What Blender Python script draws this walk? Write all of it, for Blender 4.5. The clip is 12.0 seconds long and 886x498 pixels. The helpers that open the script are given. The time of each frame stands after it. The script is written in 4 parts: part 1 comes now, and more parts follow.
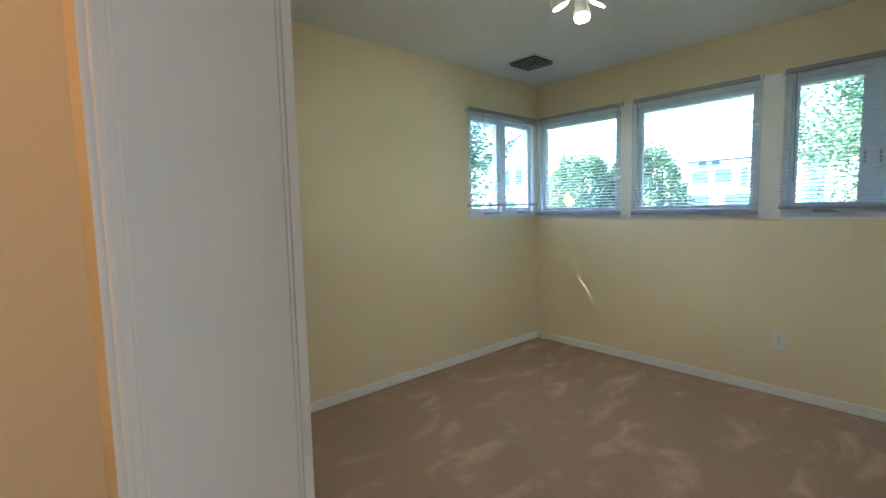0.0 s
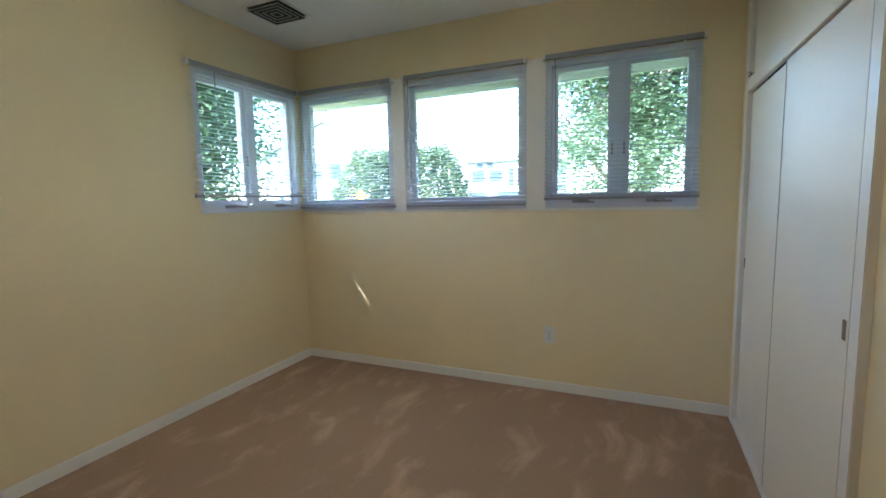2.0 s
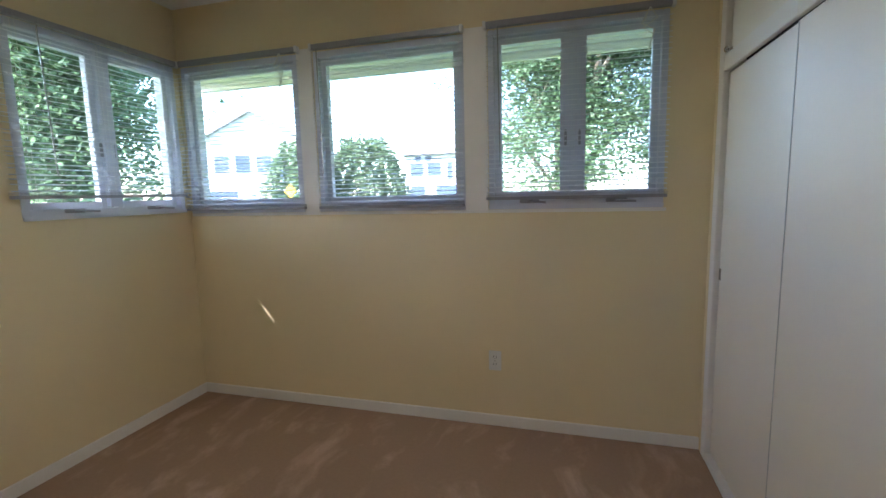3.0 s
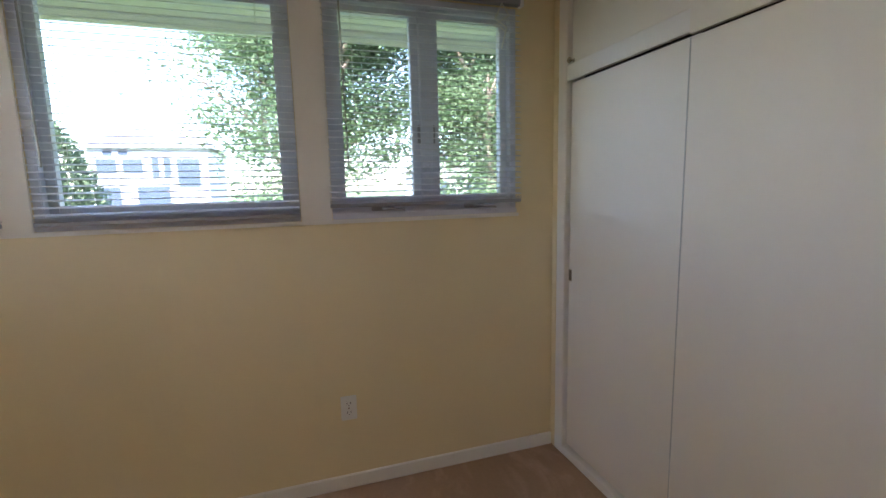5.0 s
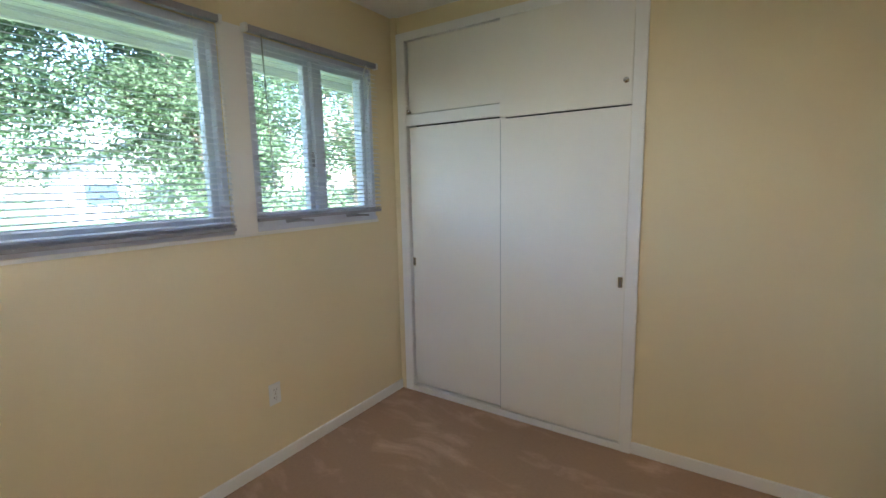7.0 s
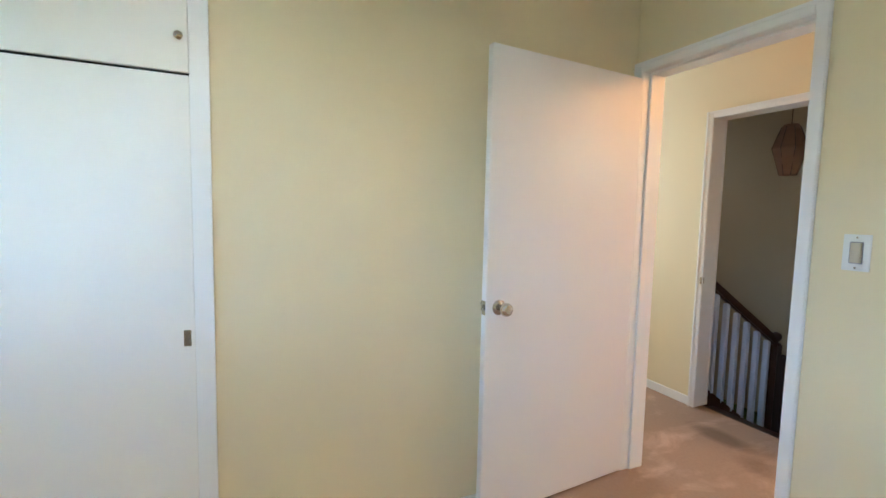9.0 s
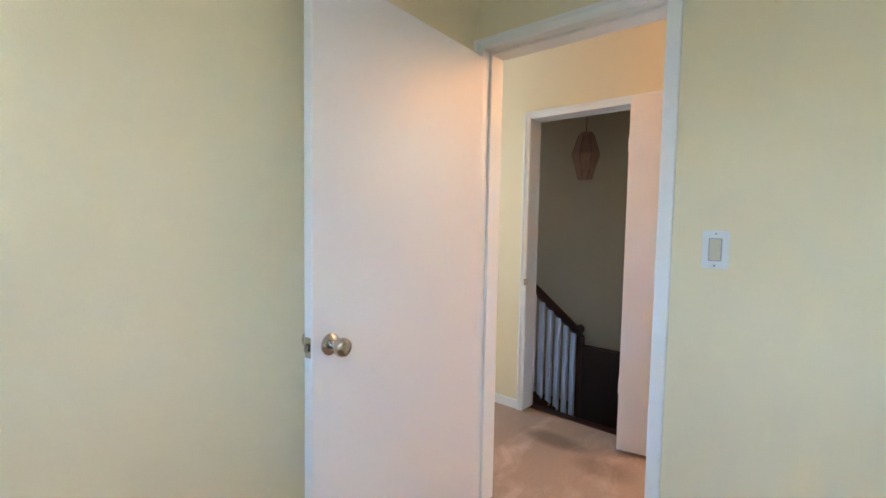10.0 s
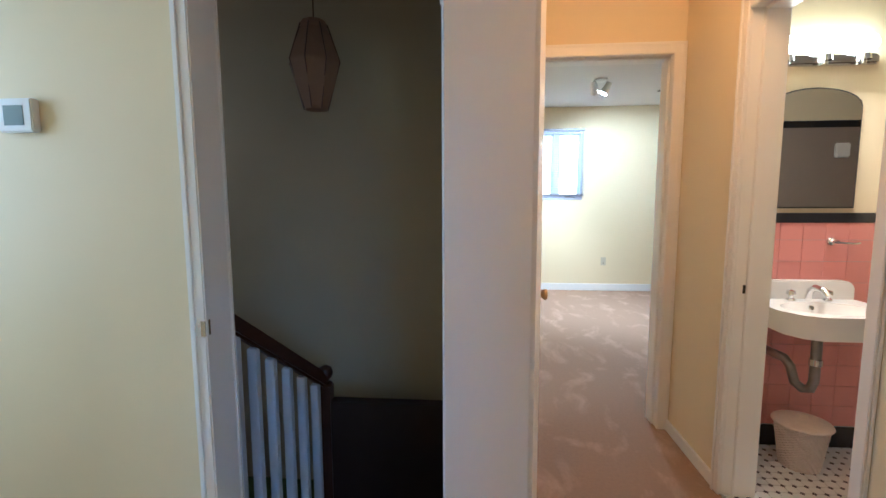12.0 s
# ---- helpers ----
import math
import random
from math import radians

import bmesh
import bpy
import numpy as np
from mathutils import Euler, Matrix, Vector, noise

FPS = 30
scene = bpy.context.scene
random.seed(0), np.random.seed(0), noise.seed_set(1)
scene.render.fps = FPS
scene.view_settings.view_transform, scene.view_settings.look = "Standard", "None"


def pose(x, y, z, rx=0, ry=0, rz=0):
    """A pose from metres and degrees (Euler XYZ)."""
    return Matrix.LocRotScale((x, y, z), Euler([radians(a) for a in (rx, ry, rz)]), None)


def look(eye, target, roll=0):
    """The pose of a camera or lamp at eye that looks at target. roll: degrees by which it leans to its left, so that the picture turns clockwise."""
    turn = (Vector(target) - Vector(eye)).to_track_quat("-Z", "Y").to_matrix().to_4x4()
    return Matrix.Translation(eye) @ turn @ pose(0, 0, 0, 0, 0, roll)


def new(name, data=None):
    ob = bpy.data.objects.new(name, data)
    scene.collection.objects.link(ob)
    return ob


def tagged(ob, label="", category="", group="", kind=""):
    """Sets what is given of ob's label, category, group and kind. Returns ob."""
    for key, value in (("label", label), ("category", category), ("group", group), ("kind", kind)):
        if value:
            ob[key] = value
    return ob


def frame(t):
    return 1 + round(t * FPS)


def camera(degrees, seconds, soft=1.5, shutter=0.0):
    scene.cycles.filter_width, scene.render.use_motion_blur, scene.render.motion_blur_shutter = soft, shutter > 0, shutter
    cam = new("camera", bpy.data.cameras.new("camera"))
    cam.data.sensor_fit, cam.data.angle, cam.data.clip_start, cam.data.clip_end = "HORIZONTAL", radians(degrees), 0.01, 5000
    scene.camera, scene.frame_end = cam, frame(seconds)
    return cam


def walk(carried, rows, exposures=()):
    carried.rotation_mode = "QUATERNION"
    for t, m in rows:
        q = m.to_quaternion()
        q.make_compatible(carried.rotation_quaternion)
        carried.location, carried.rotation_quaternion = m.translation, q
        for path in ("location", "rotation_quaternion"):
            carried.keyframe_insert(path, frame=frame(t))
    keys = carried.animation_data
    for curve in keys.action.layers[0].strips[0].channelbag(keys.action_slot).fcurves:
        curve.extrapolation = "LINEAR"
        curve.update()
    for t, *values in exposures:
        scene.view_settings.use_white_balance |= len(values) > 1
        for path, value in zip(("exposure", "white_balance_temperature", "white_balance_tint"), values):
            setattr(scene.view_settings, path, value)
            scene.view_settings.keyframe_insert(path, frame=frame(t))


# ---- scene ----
cam = camera(89.5, 12.0)
PATH = [
    (0, (2.727, -3.657, 1.323), (1.232, -2.341, 1.142), -1.2),
    (0.5, (2.587, -3.55, 1.303), (1.364, -1.979, 1.111), -0.8),
    (1, (2.535, -3.417, 1.274), (1.513, -1.707, 1.085), -0.8),
    (1.5, (2.52, -3.172, 1.28), (1.64, -1.388, 1.071), -1.2),
    (2, (2.522, -2.932, 1.283), (1.728, -1.109, 1.068), -1.2),
    (2.5, (2.424, -2.67, 1.311), (1.743, -0.804, 1.084), -1.5),
    (3, (2.396, -2.384, 1.315), (1.852, -0.475, 1.067), -1.4),
    (3.5, (2.373, -2.069, 1.347), (2.03, -0.119, 1.063), -1.6),
    (5.5, (1.524, -1.926, 1.343), (2.423, -0.158, 1.084), -1.2),
    (6, (1.17, -1.958, 1.356), (2.308, -0.335, 1.088), -1.1),
    (6.5, (0.848, -2.007, 1.386), (2.244, -0.603, 1.105), -1.1),
    (7, (0.681, -1.941, 1.432), (2.329, -0.844, 1.146), -1.1),
    (7.5, (0.691, -1.774, 1.449), (2.551, -1.105, 1.147), -0.6),
    (7.7, (0.731, -1.735, 1.451), (2.652, -1.268, 1.147), -0.4),
    (9.5, (1.587, -1.625, 1.342), (3.175, -2.835, 1.219), 1.2),
    (10, (1.833, -1.848, 1.337), (3.136, -3.36, 1.212), 1.0),
    (10.5, (2.115, -2.123, 1.283), (3.111, -3.851, 1.132), 0.6),
    (11, (2.375, -2.467, 1.293), (3.082, -4.328, 1.094), 0.1),
    (11.5, (2.472, -2.905, 1.289), (2.955, -4.833, 1.089), 0.2),
    (12, (2.621, -3.372, 1.29), (2.79, -5.353, 1.074), -0.2),
]
EXPOSURES = [(0.0, 4.05, 5200, 2), (1.5, 3.95, 5500, 5), (2.5, 3.75, 5650, 11), (3.5, 3.48, 6050, 17), (5.5, 3.42, 6250, 20), (6.5, 3.75, 5950, 17), (7.5, 4.15, 5650, 10), (9.5, 5.0, 5000, 7), (10.5, 4.92, 4800, 8), (11.0, 4.58, 4700, 8), (12.0, 4.45, 4300, 2)]
walk(cam, [(t, look(e, a, r)) for t, e, a, r in PATH], EXPOSURES)

W = scene.world = bpy.data.worlds.new("sky")
W.use_nodes = True
nt = W.node_tree
sky = nt.nodes.new("ShaderNodeTexSky")
sky.sky_type, sky.sun_disc = "NISHITA", False
SUN_EL, SUN_AZ = radians(41.8), radians(222.6)
sky.sun_elevation, sky.sun_rotation = SUN_EL, SUN_AZ
nt.links.new(sky.outputs[0], nt.nodes["Background"].inputs[0])
nt.nodes["Background"].inputs[1].default_value = 0.15
sun = new("sun", bpy.data.lights.new("sun", "SUN"))
sun.data.energy, sun.data.angle, sun.data.color = 4.0, radians(0.5), (1, 0.94, 0.86)
SUN_DIR = Vector((math.cos(SUN_EL) * math.sin(SUN_AZ), math.cos(SUN_EL) * math.cos(SUN_AZ), math.sin(SUN_EL)))
sun.matrix_world = look(SUN_DIR * 20, (0, 0, 0))


def lamp(name, kind, where, power, colour, size=0.05, aim=None):
    ob = new(name, bpy.data.lights.new(name, kind))
    ob.data.energy, ob.data.color = power, colour
    if kind == "AREA":
        ob.data.size = size
    else:
        ob.data.shadow_soft_size = size
    ob.matrix_world = look(where, aim) if aim else Matrix.Translation(where)
    return ob


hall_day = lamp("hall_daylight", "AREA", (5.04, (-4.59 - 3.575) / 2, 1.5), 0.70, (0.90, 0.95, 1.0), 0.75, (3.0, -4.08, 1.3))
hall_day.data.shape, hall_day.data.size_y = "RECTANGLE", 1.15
# Unseen warm fill lamp, added before the stairwell's blank east wall.
stair_fill_lamp = lamp("stair_fill", "AREA", (4.84, -5.2, 1.75), 0.13, (1.0, 0.88, 0.72), 0.5, (3.2, -5.5, 0.9))
WARM = (1.0, 0.60, 0.28)


# ---- materials ----
def mat(name, colour, rough=0.6, metal=0.0, vary=0.08, scale=3.0, bump=0.0, bump_scale=200.0, spec=0.5, stretch=(1, 1, 1), emit=None, power=0.0, random_tint=0.0):
    m = bpy.data.materials.new(name)
    m.use_nodes = True
    t = m.node_tree
    b = t.nodes["Principled BSDF"]
    b.inputs["Roughness"].default_value, b.inputs["Metallic"].default_value = rough, metal
    b.inputs["Specular IOR Level"].default_value = spec
    co = t.nodes.new("ShaderNodeTexCoord")
    mp = t.nodes.new("ShaderNodeMapping")
    mp.inputs["Scale"].default_value = stretch
    t.links.new(co.outputs["Object"], mp.inputs[0])
    big = t.nodes.new("ShaderNodeTexNoise")
    big.inputs["Scale"].default_value, big.inputs["Detail"].default_value = scale, 5
    t.links.new(mp.outputs[0], big.inputs["Vector"])
    mix = t.nodes.new("ShaderNodeMix")
    mix.data_type = "RGBA"
    mix.inputs["A"].default_value = (*[c * (1 - vary) for c in colour], 1)
    mix.inputs["B"].default_value = (*[min(1, c * (1 + vary)) for c in colour], 1)
    t.links.new(big.outputs["Fac"], mix.inputs["Factor"])
    out = mix.outputs["Result"]
    if random_tint:
        info = t.nodes.new("ShaderNodeObjectInfo")
        hs = t.nodes.new("ShaderNodeHueSaturation")
        mr = t.nodes.new("ShaderNodeMapRange")
        mr.inputs["To Min"].default_value, mr.inputs["To Max"].default_value = 1 - random_tint, 1 + random_tint
        t.links.new(info.outputs["Random"], mr.inputs["Value"])
        t.links.new(mr.outputs[0], hs.inputs["Value"])
        t.links.new(out, hs.inputs["Color"])
        out = hs.outputs[0]
    t.links.new(out, b.inputs["Base Color"])
    if bump:
        fine = t.nodes.new("ShaderNodeTexNoise")
        fine.inputs["Scale"].default_value, fine.inputs["Detail"].default_value = bump_scale, 3
        t.links.new(mp.outputs[0], fine.inputs["Vector"])
        bp = t.nodes.new("ShaderNodeBump")
        bp.inputs["Strength"].default_value, bp.inputs["Distance"].default_value = bump, 0.002
        t.links.new(fine.outputs["Fac"], bp.inputs["Height"])
        t.links.new(bp.outputs[0], b.inputs["Normal"])
    if emit:
        b.inputs["Emission Color"].default_value = (*emit, 1)
        b.inputs["Emission Strength"].default_value = power
    return m


def carpet_mat():
    m = mat("carpet", (0.36, 0.247, 0.172), 1.0, vary=0.10, scale=60, bump=0.9, bump_scale=420, spec=0.1)
    t = m.node_tree
    b = t.nodes["Principled BSDF"]
    link = b.inputs["Base Color"].links[0].from_socket
    co = t.nodes["Texture Coordinate"]
    warp = t.nodes.new("ShaderNodeTexNoise")
    warp.inputs["Scale"].default_value, warp.inputs["Detail"].default_value = 1.6, 2
    t.links.new(co.outputs["Object"], warp.inputs["Vector"])
    add = t.nodes.new("ShaderNodeVectorMath")
    add.operation = "MULTIPLY_ADD"
    add.inputs[1].default_value = (0.35, 0.35, 0)
    t.links.new(warp.outputs["Color"], add.inputs[0])
    turn = t.nodes.new("ShaderNodeMapping")
    turn.inputs["Rotation"].default_value, turn.inputs["Scale"].default_value = (0, 0, radians(-35)), (1.0, 0.42, 1)
    t.links.new(co.outputs["Object"], turn.inputs[0])
    t.links.new(turn.outputs[0], add.inputs[2])
    patch = t.nodes.new("ShaderNodeTexNoise")
    patch.inputs["Scale"].default_value, patch.inputs["Detail"].default_value, patch.inputs["Roughness"].default_value = 5.5, 5, 0.6
    t.links.new(add.outputs[0], patch.inputs["Vector"])
    ramp = t.nodes.new("ShaderNodeValToRGB")
    ramp.color_ramp.elements[0].position, ramp.color_ramp.elements[0].color = 0.52, (1, 1, 1, 1)
    ramp.color_ramp.elements[1].position, ramp.color_ramp.elements[1].color = 0.69, (1.40, 1.43, 1.48, 1)
    t.links.new(patch.outputs["Fac"], ramp.inputs[0])
    mul = t.nodes.new("ShaderNodeMix")
    mul.data_type, mul.blend_type = "RGBA", "MULTIPLY"
    mul.inputs["Factor"].default_value = 1
    t.links.new(link, mul.inputs["A"])
    t.links.new(ramp.outputs[0], mul.inputs["B"])
    t.links.new(mul.outputs["Result"], b.inputs["Base Color"])
    return m


M_WALL = mat("yellow_paint", (0.77, 0.665, 0.43), 0.55, vary=0.025, scale=1.2, bump=0.25, bump_scale=160, spec=0.35)
M_CEIL = mat("ceiling_paint", (0.78, 0.78, 0.77), 0.8, vary=0.02, scale=1.5, bump=0.3, bump_scale=120, spec=0.2)
M_TRIM = mat("white_gloss_paint", (0.82, 0.81, 0.78), 0.35, vary=0.03, scale=4, bump=0.15, bump_scale=60)
M_DOOR = mat("white_door_paint", (0.80, 0.77, 0.75), 0.38, vary=0.02, scale=3, bump=0.2, bump_scale=50)
M_CLOSET = mat("cream_closet_paint", (0.82, 0.79, 0.72), 0.42, vary=0.02, scale=3, bump=0.2, bump_scale=60)
M_CARPET = carpet_mat()
M_CARPET_HALL = carpet_mat()
M_CARPET_HALL.name = "hall_carpet"
ht = M_CARPET_HALL.node_tree
hall_out = ht.nodes["Principled BSDF"].inputs["Base Color"].links[0].from_socket
# Two ovals of the hall carpet, darker towards their centres.
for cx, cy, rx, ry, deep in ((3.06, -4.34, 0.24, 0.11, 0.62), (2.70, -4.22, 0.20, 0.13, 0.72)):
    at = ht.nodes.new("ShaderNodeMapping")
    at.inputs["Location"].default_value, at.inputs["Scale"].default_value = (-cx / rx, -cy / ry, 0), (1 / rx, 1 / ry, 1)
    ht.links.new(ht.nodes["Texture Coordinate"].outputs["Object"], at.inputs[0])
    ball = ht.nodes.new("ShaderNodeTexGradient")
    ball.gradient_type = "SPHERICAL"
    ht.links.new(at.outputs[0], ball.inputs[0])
    dark_oval = ht.nodes.new("ShaderNodeValToRGB")
    dark_oval.color_ramp.elements[0].color = (1, 1, 1, 1)
    dark_oval.color_ramp.elements[1].position, dark_oval.color_ramp.elements[1].color = 0.55, (deep, deep, deep, 1)
    ht.links.new(ball.outputs[0], dark_oval.inputs[0])
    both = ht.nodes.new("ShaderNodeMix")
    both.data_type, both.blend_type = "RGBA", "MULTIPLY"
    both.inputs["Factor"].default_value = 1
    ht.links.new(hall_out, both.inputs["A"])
    ht.links.new(dark_oval.outputs[0], both.inputs["B"])
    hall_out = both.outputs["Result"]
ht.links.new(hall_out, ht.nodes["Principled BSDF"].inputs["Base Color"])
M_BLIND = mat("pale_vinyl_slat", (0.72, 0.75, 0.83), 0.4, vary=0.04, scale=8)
M_RAILM = mat("grey_aluminium", (0.33, 0.33, 0.37), 0.45, 0.2, vary=0.05)
# White frame paint with the bluish backlit tone put into its colour.
M_FRAME = mat("backlit_window_paint", (0.64, 0.67, 0.77), 0.4, vary=0.03)
M_CORD = mat("cord", (0.75, 0.75, 0.72), 0.8)
M_WAND = mat("clear_wand", (0.35, 0.37, 0.36), 0.2)
M_NICKEL = mat("brushed_nickel", (0.55, 0.52, 0.47), 0.22, 1.0, vary=0.05, scale=30)
M_BRASS = mat("aged_brass", (0.50, 0.37, 0.18), 0.28, 1.0, vary=0.1, scale=30)
M_CHROME = mat("chrome", (0.75, 0.75, 0.76), 0.08, 1.0, vary=0.02)
M_PLASTIC = mat("white_plastic", (0.76, 0.76, 0.74), 0.3, vary=0.01)
M_ALMOND = mat("almond_plastic", (0.56, 0.50, 0.36), 0.35, vary=0.02)
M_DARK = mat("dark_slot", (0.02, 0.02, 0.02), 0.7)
M_VENT = mat("grey_steel_vent", (0.52, 0.52, 0.50), 0.5, 0.3, vary=0.04)
M_WOOD = mat("dark_walnut", (0.045, 0.018, 0.012), 0.3, vary=0.35, scale=6, stretch=(1, 1, 8))
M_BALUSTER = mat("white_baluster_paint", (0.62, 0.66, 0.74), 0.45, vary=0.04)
# The stairwell's dim light is put into this darkened plaster colour.
M_DUSK = mat("dimmed_stairwell_plaster", (0.48, 0.40, 0.27), 0.8, vary=0.05, scale=1)
M_SHADE = mat("brown_lamp_shade", (0.26, 0.16, 0.11), 0.8, vary=0.15, scale=20)
M_GLASS = bpy.data.materials.new("window_glass")
M_GLASS.use_nodes = True
g = M_GLASS.node_tree
g.nodes.remove(g.nodes["Principled BSDF"])
tr, gl, mx, fr, pw, ml = (g.nodes.new(n) for n in ("ShaderNodeBsdfTransparent", "ShaderNodeBsdfGlossy", "ShaderNodeMixShader", "ShaderNodeLayerWeight", "ShaderNodeMath", "ShaderNodeMath"))
tr.inputs[0].default_value = (0.95, 0.97, 0.98, 1)
gl.inputs["Roughness"].default_value = 0.02
pw.operation, pw.inputs[1].default_value = "POWER", 4.0
ml.operation, ml.inputs[1].default_value, ml.inputs[2].default_value = "MULTIPLY_ADD", 0.55, 0.035
g.links.new(fr.outputs["Facing"], pw.inputs[0])
g.links.new(pw.outputs[0], ml.inputs[0])
g.links.new(ml.outputs[0], mx.inputs[0])
g.links.new(tr.outputs[0], mx.inputs[1])
g.links.new(gl.outputs[0], mx.inputs[2])
g.links.new(mx.outputs[0], g.nodes["Material Output"].inputs[0])


# ---- mesh tools ----
def bx(bm, x0, y0, z0, x1, y1, z1, m=None):
    """A box into bm between two corners, turned by m."""
    vs = [bm.verts.new((x, y, z)) for x in sorted((x0, x1)) for y in sorted((y0, y1)) for z in sorted((z0, z1))]
    for f in ((0, 1, 3, 2), (4, 6, 7, 5), (0, 4, 5, 1), (2, 3, 7, 6), (0, 2, 6, 4), (1, 5, 7, 3)):
        bm.faces.new([vs[i] for i in f])
    if m:
        bmesh.ops.transform(bm, matrix=m, verts=vs)
    return vs


def lathe(bm, profile, seg=24, m=None):
    """A turned shape about z from (radius, height) pairs."""
    rings = []
    for r, z in profile:
        rings.append([bm.verts.new((r * math.cos(2 * math.pi * i / seg), r * math.sin(2 * math.pi * i / seg), z)) for i in range(seg)])
    for a, b in zip(rings, rings[1:]):
        for i in range(seg):
            bm.faces.new((a[i], a[(i + 1) % seg], b[(i + 1) % seg], b[i]))
    bm.faces.new(rings[0][::-1])
    bm.faces.new(rings[-1])
    vs = [v for r in rings for v in r]
    if m:
        bmesh.ops.transform(bm, matrix=m, verts=vs)
    return vs


def tube(bm, points, r, seg=8):
    """A round bar along points."""
    pts = [Vector(p) for p in points]
    rings = []
    for i, p in enumerate(pts):
        d = (pts[min(i + 1, len(pts) - 1)] - pts[max(i - 1, 0)]).normalized()
        u = d.orthogonal().normalized() if not rings else (u - d * u.dot(d)).normalized()
        w = d.cross(u)
        rings.append([bm.verts.new(p + (u * math.cos(2 * math.pi * k / seg) + w * math.sin(2 * math.pi * k / seg)) * r) for k in range(seg)])
    for a, b in zip(rings, rings[1:]):
        for k in range(seg):
            bm.faces.new((a[k], a[(k + 1) % seg], b[(k + 1) % seg], b[k]))
    bm.faces.new(rings[0][::-1])
    bm.faces.new(rings[-1])


def prism(bm, outline, thick, m=None):
    """A flat outline in x and z, from y 0 to y thick."""
    a = [bm.verts.new((x, 0, z)) for x, z in outline]
    b = [bm.verts.new((x, thick, z)) for x, z in outline]
    bm.faces.new(a)
    bm.faces.new(b[::-1])
    for i in range(len(a)):
        j = (i + 1) % len(a)
        bm.faces.new((a[i], b[i], b[j], a[j]))
    if m:
        bmesh.ops.transform(bm, matrix=m, verts=a + b)


def part(name, bm, material, parent=None, label="", bevel=0.0, smooth=False, kind=""):
    bmesh.ops.recalc_face_normals(bm, faces=bm.faces)
    if bevel:
        bmesh.ops.bevel(bm, geom=bm.edges[:], offset=bevel, segments=2, affect="EDGES", clamp_overlap=True)
    if smooth:
        for f in bm.faces:
            f.smooth = True
    me = bpy.data.meshes.new(name)
    bm.to_mesh(me)
    bm.free()
    me.materials.append(material)
    ob = new(name, me)
    if smooth:
        me.set_sharp_from_angle(angle=radians(40))
    if parent:
        ob.parent = parent
        ob.matrix_parent_inverse = (Matrix.Translation(parent.location) if parent.parent is None else Matrix()).inverted()
    return tagged(ob, label, kind=kind)


def boxes(name, rows, material, parent=None, label="", bevel=0.0, kind=""):
    bm = bmesh.new()
    for r in rows:
        bx(bm, *r)
    return part(name, bm, material, parent, label, bevel, kind=kind)


def thing(name, where, label, category, group="", kind=""):
    ob = new(name)
    ob.location = where
    ob.empty_display_size = 0.1
    return tagged(ob, label, category, group, kind)


# ---- the rooms: x east, y north, floor at 0 ----
CEIL = 2.485
XE = 3.055
YS = -3.47
YH = -3.605
YST = -4.585
XHW = 1.568
XC = 2.48
YB2 = -5.88
YB2F = -9.85
CEIL2 = 2.57
DX0, DX1, DH = 2.268, 3.016, 2.085


def wall(name, rows, label, material=M_WALL):
    ob = boxes(name, rows, material, kind="structure")
    return tagged(ob, label)


def wall_with_holes(name, axis, c0, c1, a0, a1, z0, z1, holes, label, material=M_WALL):
    """A wall from c0 to c1 thick that runs a0 to a1 along the other axis, with holes (from, to, sill, head)."""
    rows = []
    at = a0
    for h0, h1, s, t in sorted(holes):
        rows += [(at, h0, z0, z1)]
        if s > z0:
            rows += [(h0, h1, z0, s)]
        if t < z1:
            rows += [(h0, h1, t, z1)]
        at = h1
    rows += [(at, a1, z0, z1)]
    bs = []
    for p, q, lo, hi in rows:
        if q - p > 1e-4:
            bs.append((p, c0, lo, q, c1, hi) if axis == "x" else (c0, p, lo, c1, q, hi))
    return wall(name, bs, label, material)


SILL, HEAD = 1.24, 2.135
wall_with_holes("wall_north", "x", 0.0, 0.16, -0.16, XE, 0, CEIL,
                [(0.02, 0.862, SILL, HEAD), (0.965, 1.852, SILL, HEAD), (1.98, 2.832, SILL, HEAD)],
                "yellow painted plaster wall with three windows above eye-level sill")
wall_with_holes("wall_west", "y", -0.16, 0.0, YS - 0.2, 0.0, 0, CEIL, [(-0.945, -0.035, 1.25, HEAD)],
                "yellow painted plaster wall with one corner window")
wall("wall_east", [(XE, YS, 0, XE + 0.12, -1.53, CEIL), (XE, -1.53, 2.375, XE + 0.12, 0.16, CEIL)], "plain yellow painted plaster wall beside the closet")
wall_with_holes("wall_south", "x", YH, YS, 0.0, 5.0, 0, CEIL, [(DX0 - 0.02, DX1 + 0.02, 0, DH + 0.02)],
                "yellow painted plaster wall with the bedroom doorway")
wall("ceiling", [(-0.16, YH, CEIL, XE + 0.8, 0.16, CEIL + 0.12)], "flat white painted plaster ceiling", M_CEIL)
wall("floor", [(-0.16, YH + 0.1, -0.1, XE + 0.8, 0.16, 0)], "beige cut-pile carpet with vacuum and foot marks", M_CARPET)
# closet recess
wall("wall_closet", [(XE + 0.65, -1.6, 0, XE + 0.75, 0.16, CEIL), (XE + 0.12, -1.63, 0, XE + 0.75, -1.53, CEIL), (XE, 0.0, 0, XE + 0.75, 0.16, CEIL)],
     "white painted inside of the closet", M_CLOSET)

